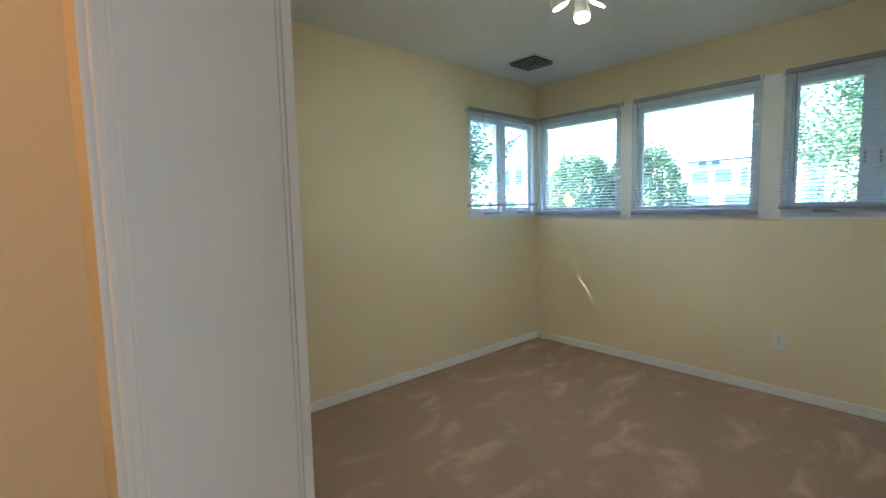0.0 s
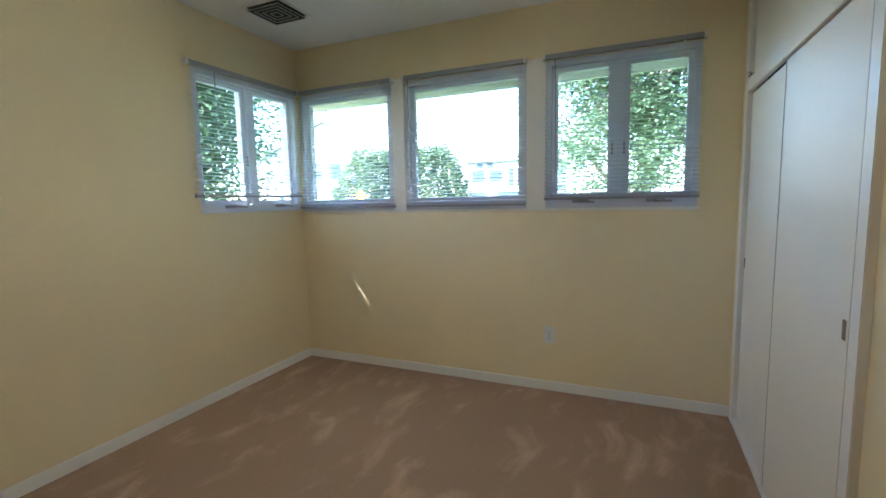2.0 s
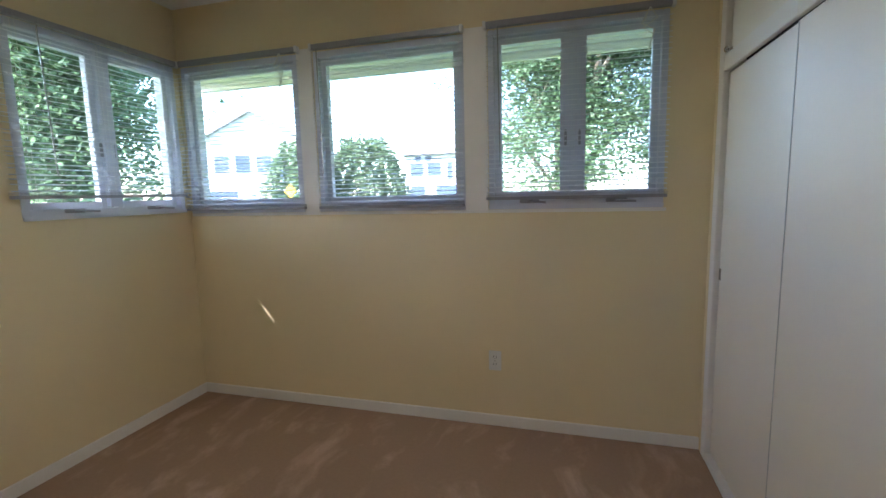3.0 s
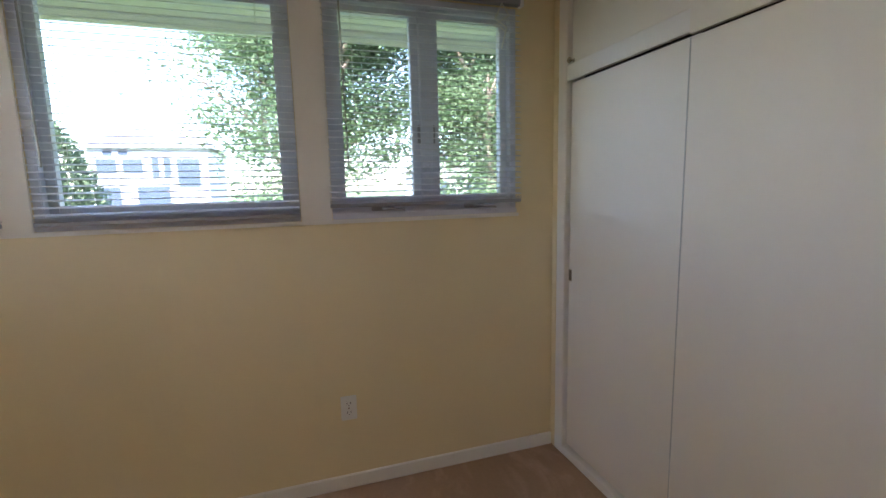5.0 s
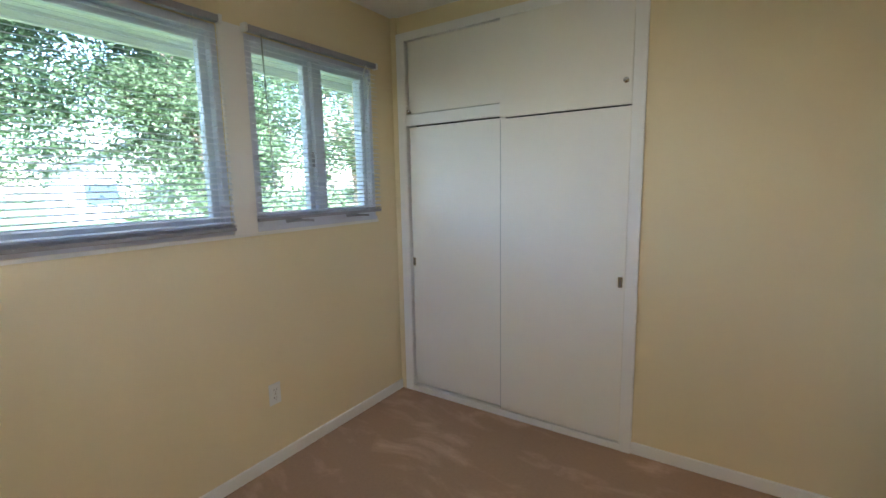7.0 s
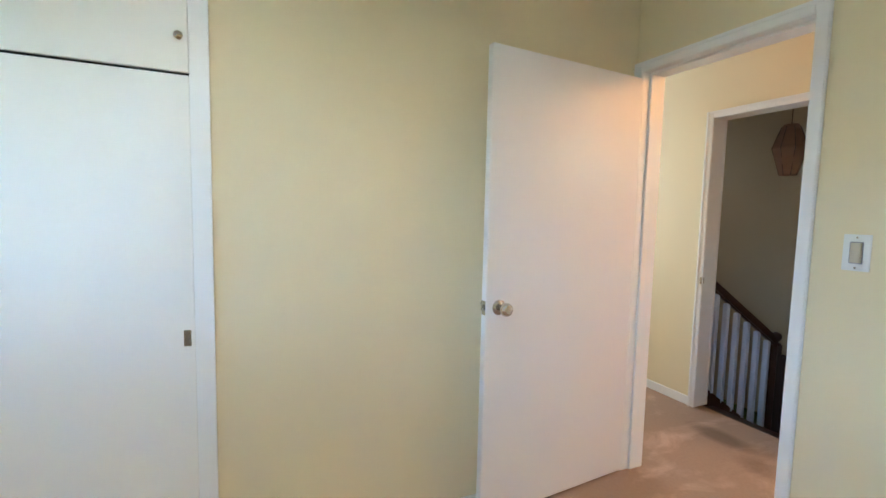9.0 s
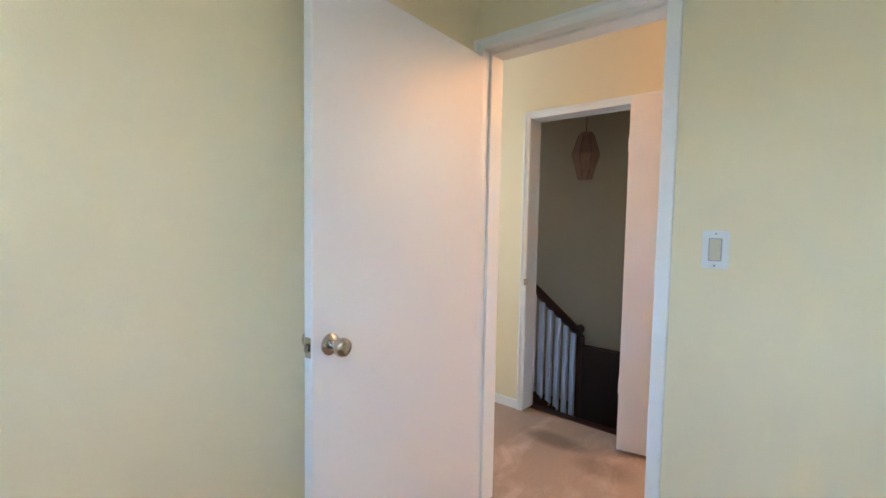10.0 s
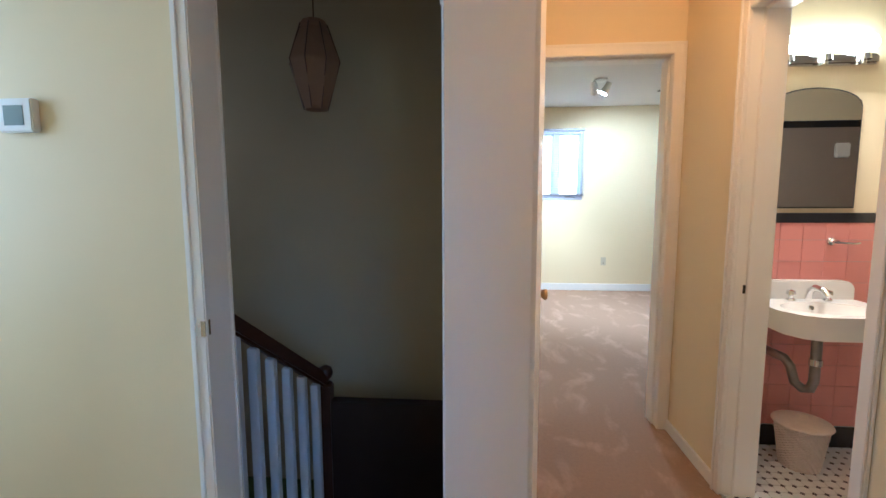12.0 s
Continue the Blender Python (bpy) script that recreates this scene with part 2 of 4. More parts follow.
# hall
HO0, HO1 = XC + 0.05, 3.415
wall_with_holes("wall_hall_south", "x", YST - 0.12, YST, XC, 5.0, 0, CEIL, [(HO0 - 0.02, HO1 + 0.02, 0, 2.065)], "yellow painted hall wall with the stairwell doorway")
wall_with_holes("wall_hall_end", "y", 5.0, 5.12, YST - 0.12, YS, 0, CEIL, [(YST + 0.12, YH - 0.12, 0.9, 2.1)], "yellow painted wall that ends the hall, with a window opening")
wall_with_holes("wall_hall_west", "y", XHW - 0.12, XHW, YB2 - 0.12, YH, 0, CEIL, [(-5.325, -4.625, 0, 2.055)], "yellow painted hall wall with the bathroom doorway")
wall("wall_corridor_east", [(XC, YB2, 0, XC + 0.12, YST - 0.12, CEIL)], "yellow painted wall of the short corridor")
B20, B21 = 1.625, 2.33
wall_with_holes("wall_hall_far", "x", YB2 - 0.12, YB2, XHW - 1.9, 3.0, 0, CEIL2 + 0.1, [(B20 - 0.02, B21 + 0.02, 0, 2.065)], "yellow painted wall with the far bedroom doorway")
wall("ceiling_hall", [(XHW - 0.12, YB2 - 0.12, CEIL, 5.12, YH, CEIL + 0.1)], "white painted hall ceiling", M_CEIL)
wall("floor_hall", [(XHW - 0.0, YB2 - 0.12, -0.1, XC + 0.12, YH + 0.1, 0), (XC + 0.12, YST - 0.08, -0.1, 5.12, YH + 0.1, 0)], "pinkish beige hall carpet with two soft dark ovals", M_CARPET_HALL)

# far bedroom
wall_with_holes("wall_bedroom_south", "x", YB2F - 0.12, YB2F, -3.0, 3.4, 0, CEIL2, [(1.21, 1.95, 1.31, 2.25)], "pale yellow wall with a double window")
wall("wall_bedroom_west", [(-3.1, YB2F - 0.12, 0, -3.0, YB2 - 0.12, CEIL2)],
     "pale yellow side wall of the far bedroom")
wall("wall_bedroom_east", [(3.4, YB2F - 0.12, 0, 3.5, YB2 - 0.12, CEIL2)], "pale yellow east wall of the far bedroom")
wall("wall_bedroom_north", [(-3.0, YB2 - 0.12, 0, XHW - 1.9, YB2, CEIL2)], "pale yellow north wall of the far bedroom")
wall("wall_bedroom_corner", [(3.0, YB2 - 0.12, 0, 3.4, YB2, CEIL2)], "pale yellow wall at the far bedroom corner")
wall("ceiling_bedroom", [(-3.1, YB2F - 0.12, CEIL2, 3.5, YB2 - 0.12, CEIL2 + 0.1)], "white painted far bedroom ceiling", M_CEIL)
wall("floor_bedroom", [(-3.1, YB2F - 0.12, -0.1, 3.5, YB2 - 0.12, 0)], "beige far bedroom carpet with vacuum marks", M_CARPET)

# ---- trim of the bedroom ----
def baseboard(rows, label="white painted baseboard with an eased top edge"):
    for i, r in enumerate(rows):
        tagged(boxes("baseboard", [r], M_TRIM, bevel=0.003, kind="structure"), label)


BH = 0.065
baseboard([(0, -0.014, 0, XE - 0.022, 0, BH), (0, YS, 0, 0.014, -0.014, BH), (XE - 0.014, YS + 0.014, 0, XE, -1.54, BH),
           (0.014, YS, 0, DX0 - 0.045, YS + 0.014, BH), (DX1 + 0.045, YS, 0, XE - 0.014, YS + 0.014, BH)])
baseboard([(XHW, YB2 + 0.014, 0, XHW + 0.014, -5.352, BH), (3.457, YST, 0, 5.0, YST + 0.014, BH), (XHW, -4.60, 0, XHW + 0.014, YH, BH),
           (XHW, YH - 0.014, 0, DX0 - 0.045, YH, BH), (DX1 + 0.045, YH - 0.014, 0, 5.0, YH, BH), (XC - 0.014, YB2, 0, XC, YST - 0.4, BH), (2.39, YB2, 0, XC - 0.014, YB2 + 0.014, BH)])
baseboard([(-3.0, YB2F, 0, 3.4, YB2F + 0.015, 0.10)])


def casing(name, m, width, height, wall_t, label, stop=True, cw=0.05):
    """Door lining and casings: local x across, y 0 at the near face to -wall_t, z up."""
    e = thing(name, (0, 0, 0), label, "door frame", kind="structure")
    for side, face in (("near", 1), ("far", -1)):
        y0 = 0.0 if face == 1 else -wall_t
        y1 = y0 + 0.016 * face
        rows = [(-cw, y0, 0, 0.004, y1, height + cw), (width - 0.004, y0, 0, width + cw, y1, height + cw), (0.004, y0, height - 0.004, width - 0.004, y1, height + cw)]
        for r in rows:
            bm = bmesh.new()
            bx(bm, *r, m)
            part("architrave", bm, M_TRIM, e, bevel=0.004)
            x0, _, z0, x1, _, z1 = r
            bm = bmesh.new()
            if z0 == 0:
                out = -cw if x0 < 0 else width + cw
                bx(bm, out, y1, 0, out + (0.016 if x0 < 0 else -0.016), y1 + 0.006 * face, height + cw, m)
            else:
                bx(bm, -cw + 0.016, y1, height + cw - 0.016, width + cw - 0.016, y1 + 0.006 * face, height + cw, m)
            part("back_band", bm, M_TRIM, e, bevel=0.002)
    bm = bmesh.new()
    for r in ((-0.02, -wall_t, 0, 0, 0, height + 0.02), (width, -wall_t, 0, width + 0.02, 0, height + 0.02), (0, -wall_t, height, width, 0, height + 0.02)):
        bx(bm, *r, m)
    part("jamb", bm, M_TRIM, e, bevel=0.002)
    if stop:
        bm = bmesh.new()
        for r in ((0, -0.14, 0, 0.012, -0.045, height), (width - 0.012, -0.14, 0, width, -0.045, height), (0.012, -0.14, height - 0.012, width - 0.012, -0.045, height)):
            bx(bm, *r, m)
        part("door_stop", bm, M_TRIM, e, bevel=0.003)
    return e


bedroom_frame = casing("door_frame", Matrix.Translation((DX0, YS, 0)), DX1 - DX0, DH, YS - YH, "white painted bedroom door frame with flat casings", cw=0.042)
bm = bmesh.new()
bx(bm, DX0 - 0.001, YS - 0.004, 0.90, DX0 + 0.003, YS + 0.018, 0.945)
part("strike_plate", bm, M_TRIM, bedroom_frame, "small painted-over strike plate")
stair_frame = casing("door_frame", Matrix.Translation((HO0, YST, 0)), HO1 - HO0, 2.045, 0.12, "white painted stairwell door frame with flat casings", stop=False, cw=0.042)
bm = bmesh.new()
bx(bm, HO1 - 0.001, YST - 0.01, 0.90, HO1 + 0.012, YST + 0.0175, 0.945)
part("strike_plate", bm, M_NICKEL, stair_frame, "small dull strike plate")
casing("door_frame", Matrix.Translation((B20, YB2, 0)), B21 - B20, 2.045, 0.12, "white painted far bedroom door frame", stop=True, cw=0.055)
bath_frame = casing("door_frame", Matrix.Translation((XHW, -4.645, 0)) @ Matrix.Rotation(radians(-90), 4, "Z"), 0.66, 2.035, 0.12, "white painted bathroom door frame", stop=True, cw=0.045)
bm = bmesh.new()
bx(bm, XHW - 0.075, -5.307, 0.90, XHW - 0.035, -5.303, 0.935)
part("strike_plate", bm, M_DARK, bath_frame, "small dark strike plate")


# ---- windows and blinds ----
def window(name, m, u0, u1, z0, z1, double, label, low=0.0):
    """Local u along the wall, v outward, z up."""
    e = thing(name, (0, 0, 0), label, "window", kind="structure")

    def add(nm, rows, mt, lab="", bevel=0.003):
        bm = bmesh.new()
        for r in rows:
            bx(bm, *r, m)
        return part(nm, bm, mt, e, lab, bevel)

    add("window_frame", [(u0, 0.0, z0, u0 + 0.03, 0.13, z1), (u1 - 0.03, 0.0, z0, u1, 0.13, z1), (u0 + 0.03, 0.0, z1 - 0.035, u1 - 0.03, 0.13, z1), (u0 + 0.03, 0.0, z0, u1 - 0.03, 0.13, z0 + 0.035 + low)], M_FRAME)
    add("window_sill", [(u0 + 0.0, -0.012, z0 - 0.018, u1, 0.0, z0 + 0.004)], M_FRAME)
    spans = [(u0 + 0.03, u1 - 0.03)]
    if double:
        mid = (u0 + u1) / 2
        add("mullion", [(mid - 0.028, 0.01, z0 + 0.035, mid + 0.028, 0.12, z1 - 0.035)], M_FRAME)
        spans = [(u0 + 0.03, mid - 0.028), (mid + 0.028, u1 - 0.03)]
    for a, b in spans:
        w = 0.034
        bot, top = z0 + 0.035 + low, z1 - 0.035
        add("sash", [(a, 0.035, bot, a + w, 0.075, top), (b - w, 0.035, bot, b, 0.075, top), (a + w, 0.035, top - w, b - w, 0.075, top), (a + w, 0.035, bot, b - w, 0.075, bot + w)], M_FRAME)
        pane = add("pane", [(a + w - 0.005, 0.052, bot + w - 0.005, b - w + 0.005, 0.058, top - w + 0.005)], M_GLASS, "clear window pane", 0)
        pane.visible_shadow = False
        if double:
            c = (a + b) / 2
            add("crank_base", [(c - 0.05, -0.006, z0 + 0.012, c + 0.05, 0.0, z0 + 0.032)], M_RAILM, "grey metal casement operator")
            bm = bmesh.new()
            tube(bm, [m @ Vector(p) for p in ((c, -0.006, z0 + 0.022), (c + 0.015, -0.050, z0 + 0.022), (c + 0.085, -0.055, z0 + 0.016))], 0.006)
            part("crank_handle", bm, M_RAILM, e, "folding grey metal crank", smooth=True)
            add("latch", [(b - 0.012 if a < c and b < (u0 + u1) / 2 else a, 0.02, z0 + 0.30, b if b < (u0 + u1) / 2 else a + 0.012, 0.034, z0 + 0.38)], M_RAILM)
    return e


NORTH = Matrix()
WEST = Matrix.Rotation(radians(90), 4, "Z")
window("window_1", WEST, -0.945, -0.035, 1.25, HEAD, True, "white double casement window with two cranks beside the corner", -0.004)
window("window_2", NORTH, 0.02, 0.862, SILL, HEAD, False, "white fixed single-pane window beside the corner")
window("window_3", NORTH, 0.965, 1.852, SILL, HEAD, False, "white fixed single-pane window between two posts")
window("window_4", NORTH, 1.98, 2.832, SILL, HEAD, True, "white double casement window with two cranks near the closet")
for x0, x1 in ((0.864, 0.963), (1.854, 1.978)):
    tagged(boxes("trim", [(x0, -0.012, SILL - 0.02, x1, 0.0, HEAD + 0.02)], M_TRIM, bevel=0.002, kind="structure"), "white painted flat post between two windows")
tagged(boxes("trim", [(0.02, -0.010, SILL - 0.036, 2.845, 0.0, SILL - 0.019)], M_TRIM, bevel=0.003, kind="structure"), "narrow white painted moulding under the windows")


def blind(m, u0, u1, z0, z1, label, wand_at=None, tassel=None, tilt=13):
    """A mini blind that hangs in front of the wall: local u along the wall, v outward."""
    e = thing("mini_blind", m @ Vector(((u0 + u1) / 2, -0.03, z1)), label, "window blind", "mini blinds on the bedroom windows")

    def add(nm, rows, mt, lab="", bevel=0.002):
        bm = bmesh.new()
        for r in rows:
            bx(bm, *r, m)
        return part(nm, bm, mt, e, lab, bevel)

    add("headrail", [(u0, -0.045, z1 - 0.028, u1, -0.014, z1)], M_RAILM, "grey metal headrail")
    add("bracket", [(u0 - 0.004, -0.049, z1 - 0.032, u0 + 0.012, -0.012, z1 + 0.004)], M_PLASTIC)
    add("bracket", [(u1 - 0.012, -0.049, z1 - 0.032, u1 + 0.004, -0.012, z1 + 0.004)], M_PLASTIC)
    add("bottom_rail", [(u0 + 0.004, -0.040, z0, u1 - 0.004, -0.018, z0 + 0.016)], M_RAILM, "grey bottom rail")
    for k in range(3):
        add("spare_slat", [(u0 + 0.004, -0.042, z0 + 0.019 + 0.004 * k, u1 - 0.004, -0.017, z0 + 0.0203 + 0.004 * k)], M_RAILM, bevel=0)
    pitch = 0.0245
    first = None
    n = int((z1 - 0.04 - z0 - 0.04) / pitch)
    rot = m.to_3x3().to_4x4()
    for i in range(n):
        z = z0 + 0.042 + pitch * i
        if first is None:
            bm = bmesh.new()
            L = (u1 - u0) / 2 - 0.006
            prof = [(-0.0125, -0.0012), (-0.006, 0.0006), (0.0, 0.0012), (0.006, 0.0006), (0.0125, -0.0012)]
            rt = Matrix.Rotation(radians(tilt), 4, "X")
            rows = []
            for u in (-L, L):
                rows.append([bm.verts.new((rt @ Vector((u, v, w)))) for v, w in prof] + [bm.verts.new((rt @ Vector((u, v, w - 0.0005)))) for v, w in reversed(prof)])
            k = len(rows[0])
            for j in range(k):
                bm.faces.new((rows[0][j], rows[0][(j + 1) % k], rows[1][(j + 1) % k], rows[1][j]))
            bmesh.ops.transform(bm, matrix=rot, verts=bm.verts)
            bmesh.ops.recalc_face_normals(bm, faces=bm.faces)
            first = bpy.data.meshes.new("slat")
            bm.to_mesh(first)
            bm.free()
            first.materials.append(M_BLIND)
        s = new("slat", first)
        s.parent = e
        s.location = m @ Vector(((u0 + u1) / 2, -0.0295, z)) - e.location
        s.rotation_euler = (radians(random.uniform(-1.0, 1.0)), 0, radians(random.uniform(-0.04, 0.04)))
    for u in (u0 + 0.10, (u0 + u1) / 2, u1 - 0.10) if u1 - u0 > 0.9 else (u0 + 0.12, u1 - 0.12):
        bm = bmesh.new()
        for v in (-0.0435, -0.0155):
            tube(bm, [m @ Vector((u, v, z0 + 0.01)), m @ Vector((u, v, z1 - 0.02))], 0.0007, 4)
        part("ladder_cord", bm, M_CORD, e)
    if wand_at is not None:
        bm = bmesh.new()
        tube(bm, [m @ Vector((wand_at, -0.052, z1 - 0.03)), m @ Vector((wand_at + 0.01, -0.058, z1 - 0.72))], 0.0035, 6)
        part("wand", bm, M_WAND, e, "clear plastic tilt wand")
    if tassel is not None:
        bm = bmesh.new()
        pts = [(tassel, -0.05, z1 - 0.03), (tassel - 0.035, -0.056, z1 - 0.10), (tassel + 0.02, -0.056, z1 - 0.13), (tassel - 0.005, -0.058, z1 - 0.22)]
        tube(bm, [m @ Vector(p) for p in pts], 0.0035, 5)
        tube(bm, [m @ Vector(p) for p in ((tassel, -0.05, z1 - 0.03), (tassel + 0.03, -0.058, z1 - 0.08), (tassel - 0.03, -0.058, z1 - 0.12), (tassel + 0.012, -0.06, z1 - 0.15))], 0.003, 5)
        part("lift_cord", bm, M_CORD, e, "knotted white lift cord")
    return e


blind(WEST, -1.0, -0.045, 1.333, 2.158, "pale mini blind lowered almost to the sill of the west window", -0.82)
blind(NORTH, 0.005, 0.886, SILL + 0.0, 2.163, "pale mini blind, fully lowered with open slats, beside the corner", None, 0.78)
blind(NORTH, 0.972, 1.855, SILL + 0.0, 2.163, "pale mini blind, fully lowered with open slats, between white posts", 1.02, None)
blind(NORTH, 1.967, 2.845, SILL + 0.032, 2.163, "pale mini blind, fully lowered with open slats, near the closet", 2.04, 2.74)

# ---- closet ----
closet = thing("closet_frame", (XE, -0.8, 0), "cream painted built-in closet frame with rails and stiles", "closet", kind="structure")
XF = 3.033
for nm, r in (("stile", (XF, -0.107, 0, XE + 0.06, -0.04, 2.38)), ("stile", (XF, -1.538, 0, XE + 0.06, -1.479, 2.38)), ("head_rail", (XF, -1.479, 2.33, XE + 0.06, -0.107, 2.38)),
              ("rail", (XF, -1.479, 1.808, XE + 0.0, -0.107, 1.877)), ("base_track", (XF + 0.002, -1.479, 0, XE + 0.06, -0.107, 0.04)), ("filler", (XF, -0.04, 0, XE + 0.06, 0.0, CEIL))):
    bm = bmesh.new()
    bx(bm, *r)
    part(nm, bm, M_TRIM if nm != "filler" else M_WALL, closet, bevel=0.0025)
# Near-black sheet added behind the doors so their gaps look shaded.
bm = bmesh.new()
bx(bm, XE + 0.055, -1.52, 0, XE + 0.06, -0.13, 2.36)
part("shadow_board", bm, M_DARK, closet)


def slider(y0, y1, z0, z1, x, pull_y, label, knob_y=None, knob_z=None):
    e = thing("sliding_door" if knob_y is None else "cupboard_door", (x, (y0 + y1) / 2, z0), label, "closet door")
    boxes("panel", [(x, y0, z0, x + 0.018, y1, z1)], M_CLOSET, e, bevel=0.002)
    # Grey strip draws the shadow line where the two sliding doors overlap.
    if knob_y is None and pull_y < -0.8:
        boxes("seam_shade_strip", [(x - 0.002, y1 - 0.004, z0 + 0.002, x - 0.0003, y1, z1 - 0.002)], M_VENT, e, "thin grey strip for the shadow at the door seam", bevel=0)
    if pull_y is not None:
        bm = bmesh.new()
        bx(bm, x - 0.003, pull_y - 0.011, 0.893, x, pull_y + 0.011, 0.948)
        pl = part("pull", bm, M_NICKEL, e, "small rectangular nickel flush pull", bevel=0.001)
        bm = bmesh.new()
        bx(bm, x - 0.0035, pull_y - 0.007, 0.898, x - 0.003, pull_y + 0.007, 0.943)
        part("recess", bm, mat_recess, pl)
    if knob_y is not None:
        bm = bmesh.new()
        lathe(bm, [(0.009, 0), (0.006, 0.004), (0.005, 0.012), (0.012, 0.017), (0.0135, 0.023), (0.008, 0.029), (0.001, 0.030)], 20, Matrix.Translation((x, knob_y, knob_z)) @ Matrix.Rotation(radians(-90), 4, "Y"))
        part("knob", bm, M_NICKEL, e, "small round nickel knob", smooth=True)
    return e


mat_recess = mat("pull_recess", (0.22, 0.19, 0.15), 0.35, 0.8)
slider(-0.80, -0.117, 0.056, 1.800, XE - 0.001, -0.130, "cream painted sliding closet door with a small pull")
slider(-1.4785, -0.780, 0.052, 1.790, XE - 0.022, -1.456, "cream painted sliding closet door set forward over its neighbour")
slider(-0.80, -0.117, 1.885, 2.326, XE - 0.001, None, "cream upper cupboard door with a knob in its lower corner", -0.128, 1.895)
slider(-1.4785, -0.781, 1.798, 2.326, XE - 0.030, None, "cream upper cupboard door overlapping the rail, with a nickel knob", -1.454, 1.905)


# ---- bedroom door ----
def door_knob(e, m, metal, label):
    bm = bmesh.new()
    lathe(bm, [(0.033, 0), (0.033, 0.004), (0.027, 0.009), (0.013, 0.012), (0.012, 0.030), (0.020, 0.036), (0.027, 0.046), (0.0285, 0.056), (0.026, 0.066), (0.018, 0.072), (0.006, 0.073)], 32, m)
    return part("knob", bm, metal, e, label, smooth=True)


def leaf(name, p0, p1, thick, z0, z1, material, label, category="door"):
    """A door leaf whose face runs from the hinge p0 to the latch edge p1; its body lies to the right of that way."""
    a = math.atan2(p1[1] - p0[1], p1[0] - p0[0])
    w = math.hypot(p1[0] - p0[0], p1[1] - p0[1])
    e = thing(name, (p0[0], p0[1], 0), label, category)
    m = Matrix.Translation((p0[0], p0[1], 0)) @ Matrix.Rotation(a, 4, "Z")
    bm = bmesh.new()
    bx(bm, 0, -thick, z0, w, 0, z1, m)
    part("slab", bm, material, e, bevel=0.002)
    return e, m, w


door, dm, dw = leaf("bedroom_door", (3.005, -3.452), (2.935, -2.56), 0.036, 0.014, 2.048, M_DOOR, "white flush bedroom door standing open, with a nickel knob")
door_knob(door, dm @ Matrix.Translation((dw - 0.065, 0, 0.965)) @ Matrix.Rotation(radians(-90), 4, "X"), M_NICKEL, "round brushed nickel knob")
door_knob(door, dm @ Matrix.Translation((dw - 0.065, -0.036, 0.965)) @ Matrix.Rotation(radians(90), 4, "X"), M_NICKEL, "round brushed nickel knob")
bm = bmesh.new()
bx(bm, dw, -0.031, 0.935, dw + 0.0015, -0.005, 0.995, dm)
plate = part("latch_plate", bm, M_NICKEL, door, "nickel latch plate")
bm = bmesh.new()
bx(bm, dw + 0.001, -0.024, 0.953, dw + 0.012, -0.012, 0.977, dm)
part("latch_bolt", bm, M_NICKEL, door, bevel=0.002)


# ---- small fixtures ----
def outlet(where, turn, label, material=M_PLASTIC):
    e = thing("outlet", where, label, "electrical outlet", "wall outlets")
    m = Matrix.Translation(where) @ Matrix.Rotation(turn, 4, "Z")
    bm = bmesh.new()
    bx(bm, -0.035, -0.005, -0.057, 0.035, 0, 0.057, m)
    part("plate", bm, material, e, bevel=0.0025)
    for z in (0.021, -0.021):
        bm = bmesh.new()
        bx(bm, -0.017, -0.0075, z - 0.0145, 0.017, -0.0045, z + 0.0145, m)
        so = part("socket", bm, material, e, bevel=0.003)
        bm = bmesh.new()
        bx(bm, -0.009, -0.0079, z - 0.002, -0.0065, -0.0074, z + 0.008, m)
        bx(bm, 0.0065, -0.0079, z - 0.002, 0.009, -0.0074, z + 0.008, m)
        bx(bm, -0.002, -0.0079, z - 0.010, 0.002, -0.0074, z - 0.006, m)
        part("slots", bm, M_DARK, so)
    bm = bmesh.new()
    lathe(bm, [(0.003, 0), (0.003, 0.0065)], 8, m @ Matrix.Rotation(radians(90), 4, "X"))
    part("screw", bm, M_NICKEL, e)
    return e


outlet((2.004, 0, 0.381), 0, "white duplex outlet low on the yellow wall under the windows")
outlet((0.885, YB2F, 0.42), radians(180), "beige duplex outlet low on the far bedroom wall", M_ALMOND)

sw = thing("light_switch", (2.10, YS, 1.262), "white switch plate with a wide almond rocker and slide dimmer", "light switch")
m = Matrix.Translation((2.10, YS, 1.262)) @ Matrix.Rotation(radians(180), 4, "Z")
for nm, r, mt in (("plate", (-0.037, -0.006, -0.06, 0.037, 0, 0.06), M_PLASTIC), ("surround", (-0.0185, -0.008, -0.036, 0.0185, -0.005, 0.036), M_RAILM), ("rocker", (-0.0155, -0.0105, -0.033, 0.0155, -0.006, 0.033), M_ALMOND), ("slide_tab", (-0.0155, -0.0145, -0.006, 0.0155, -0.009, 0.003), M_ALMOND)):
    bm = bmesh.new()
    bx(bm, *r, m)
    part(nm, bm, mt, sw, bevel=0.0015)
for z in (-0.05, 0.05):
    bm = bmesh.new()
    lathe(bm, [(0.0032, 0), (0.0032, 0.0075)], 8, m @ Matrix.Translation((0, 0, z)) @ Matrix.Rotation(radians(90), 4, "X"))
    part("screw", bm, M_NICKEL, sw)

# Steel darkened in its colour for the shade between vent louvres.
M_INNER = mat("shadowed_steel", (0.05, 0.05, 0.05), 0.6)
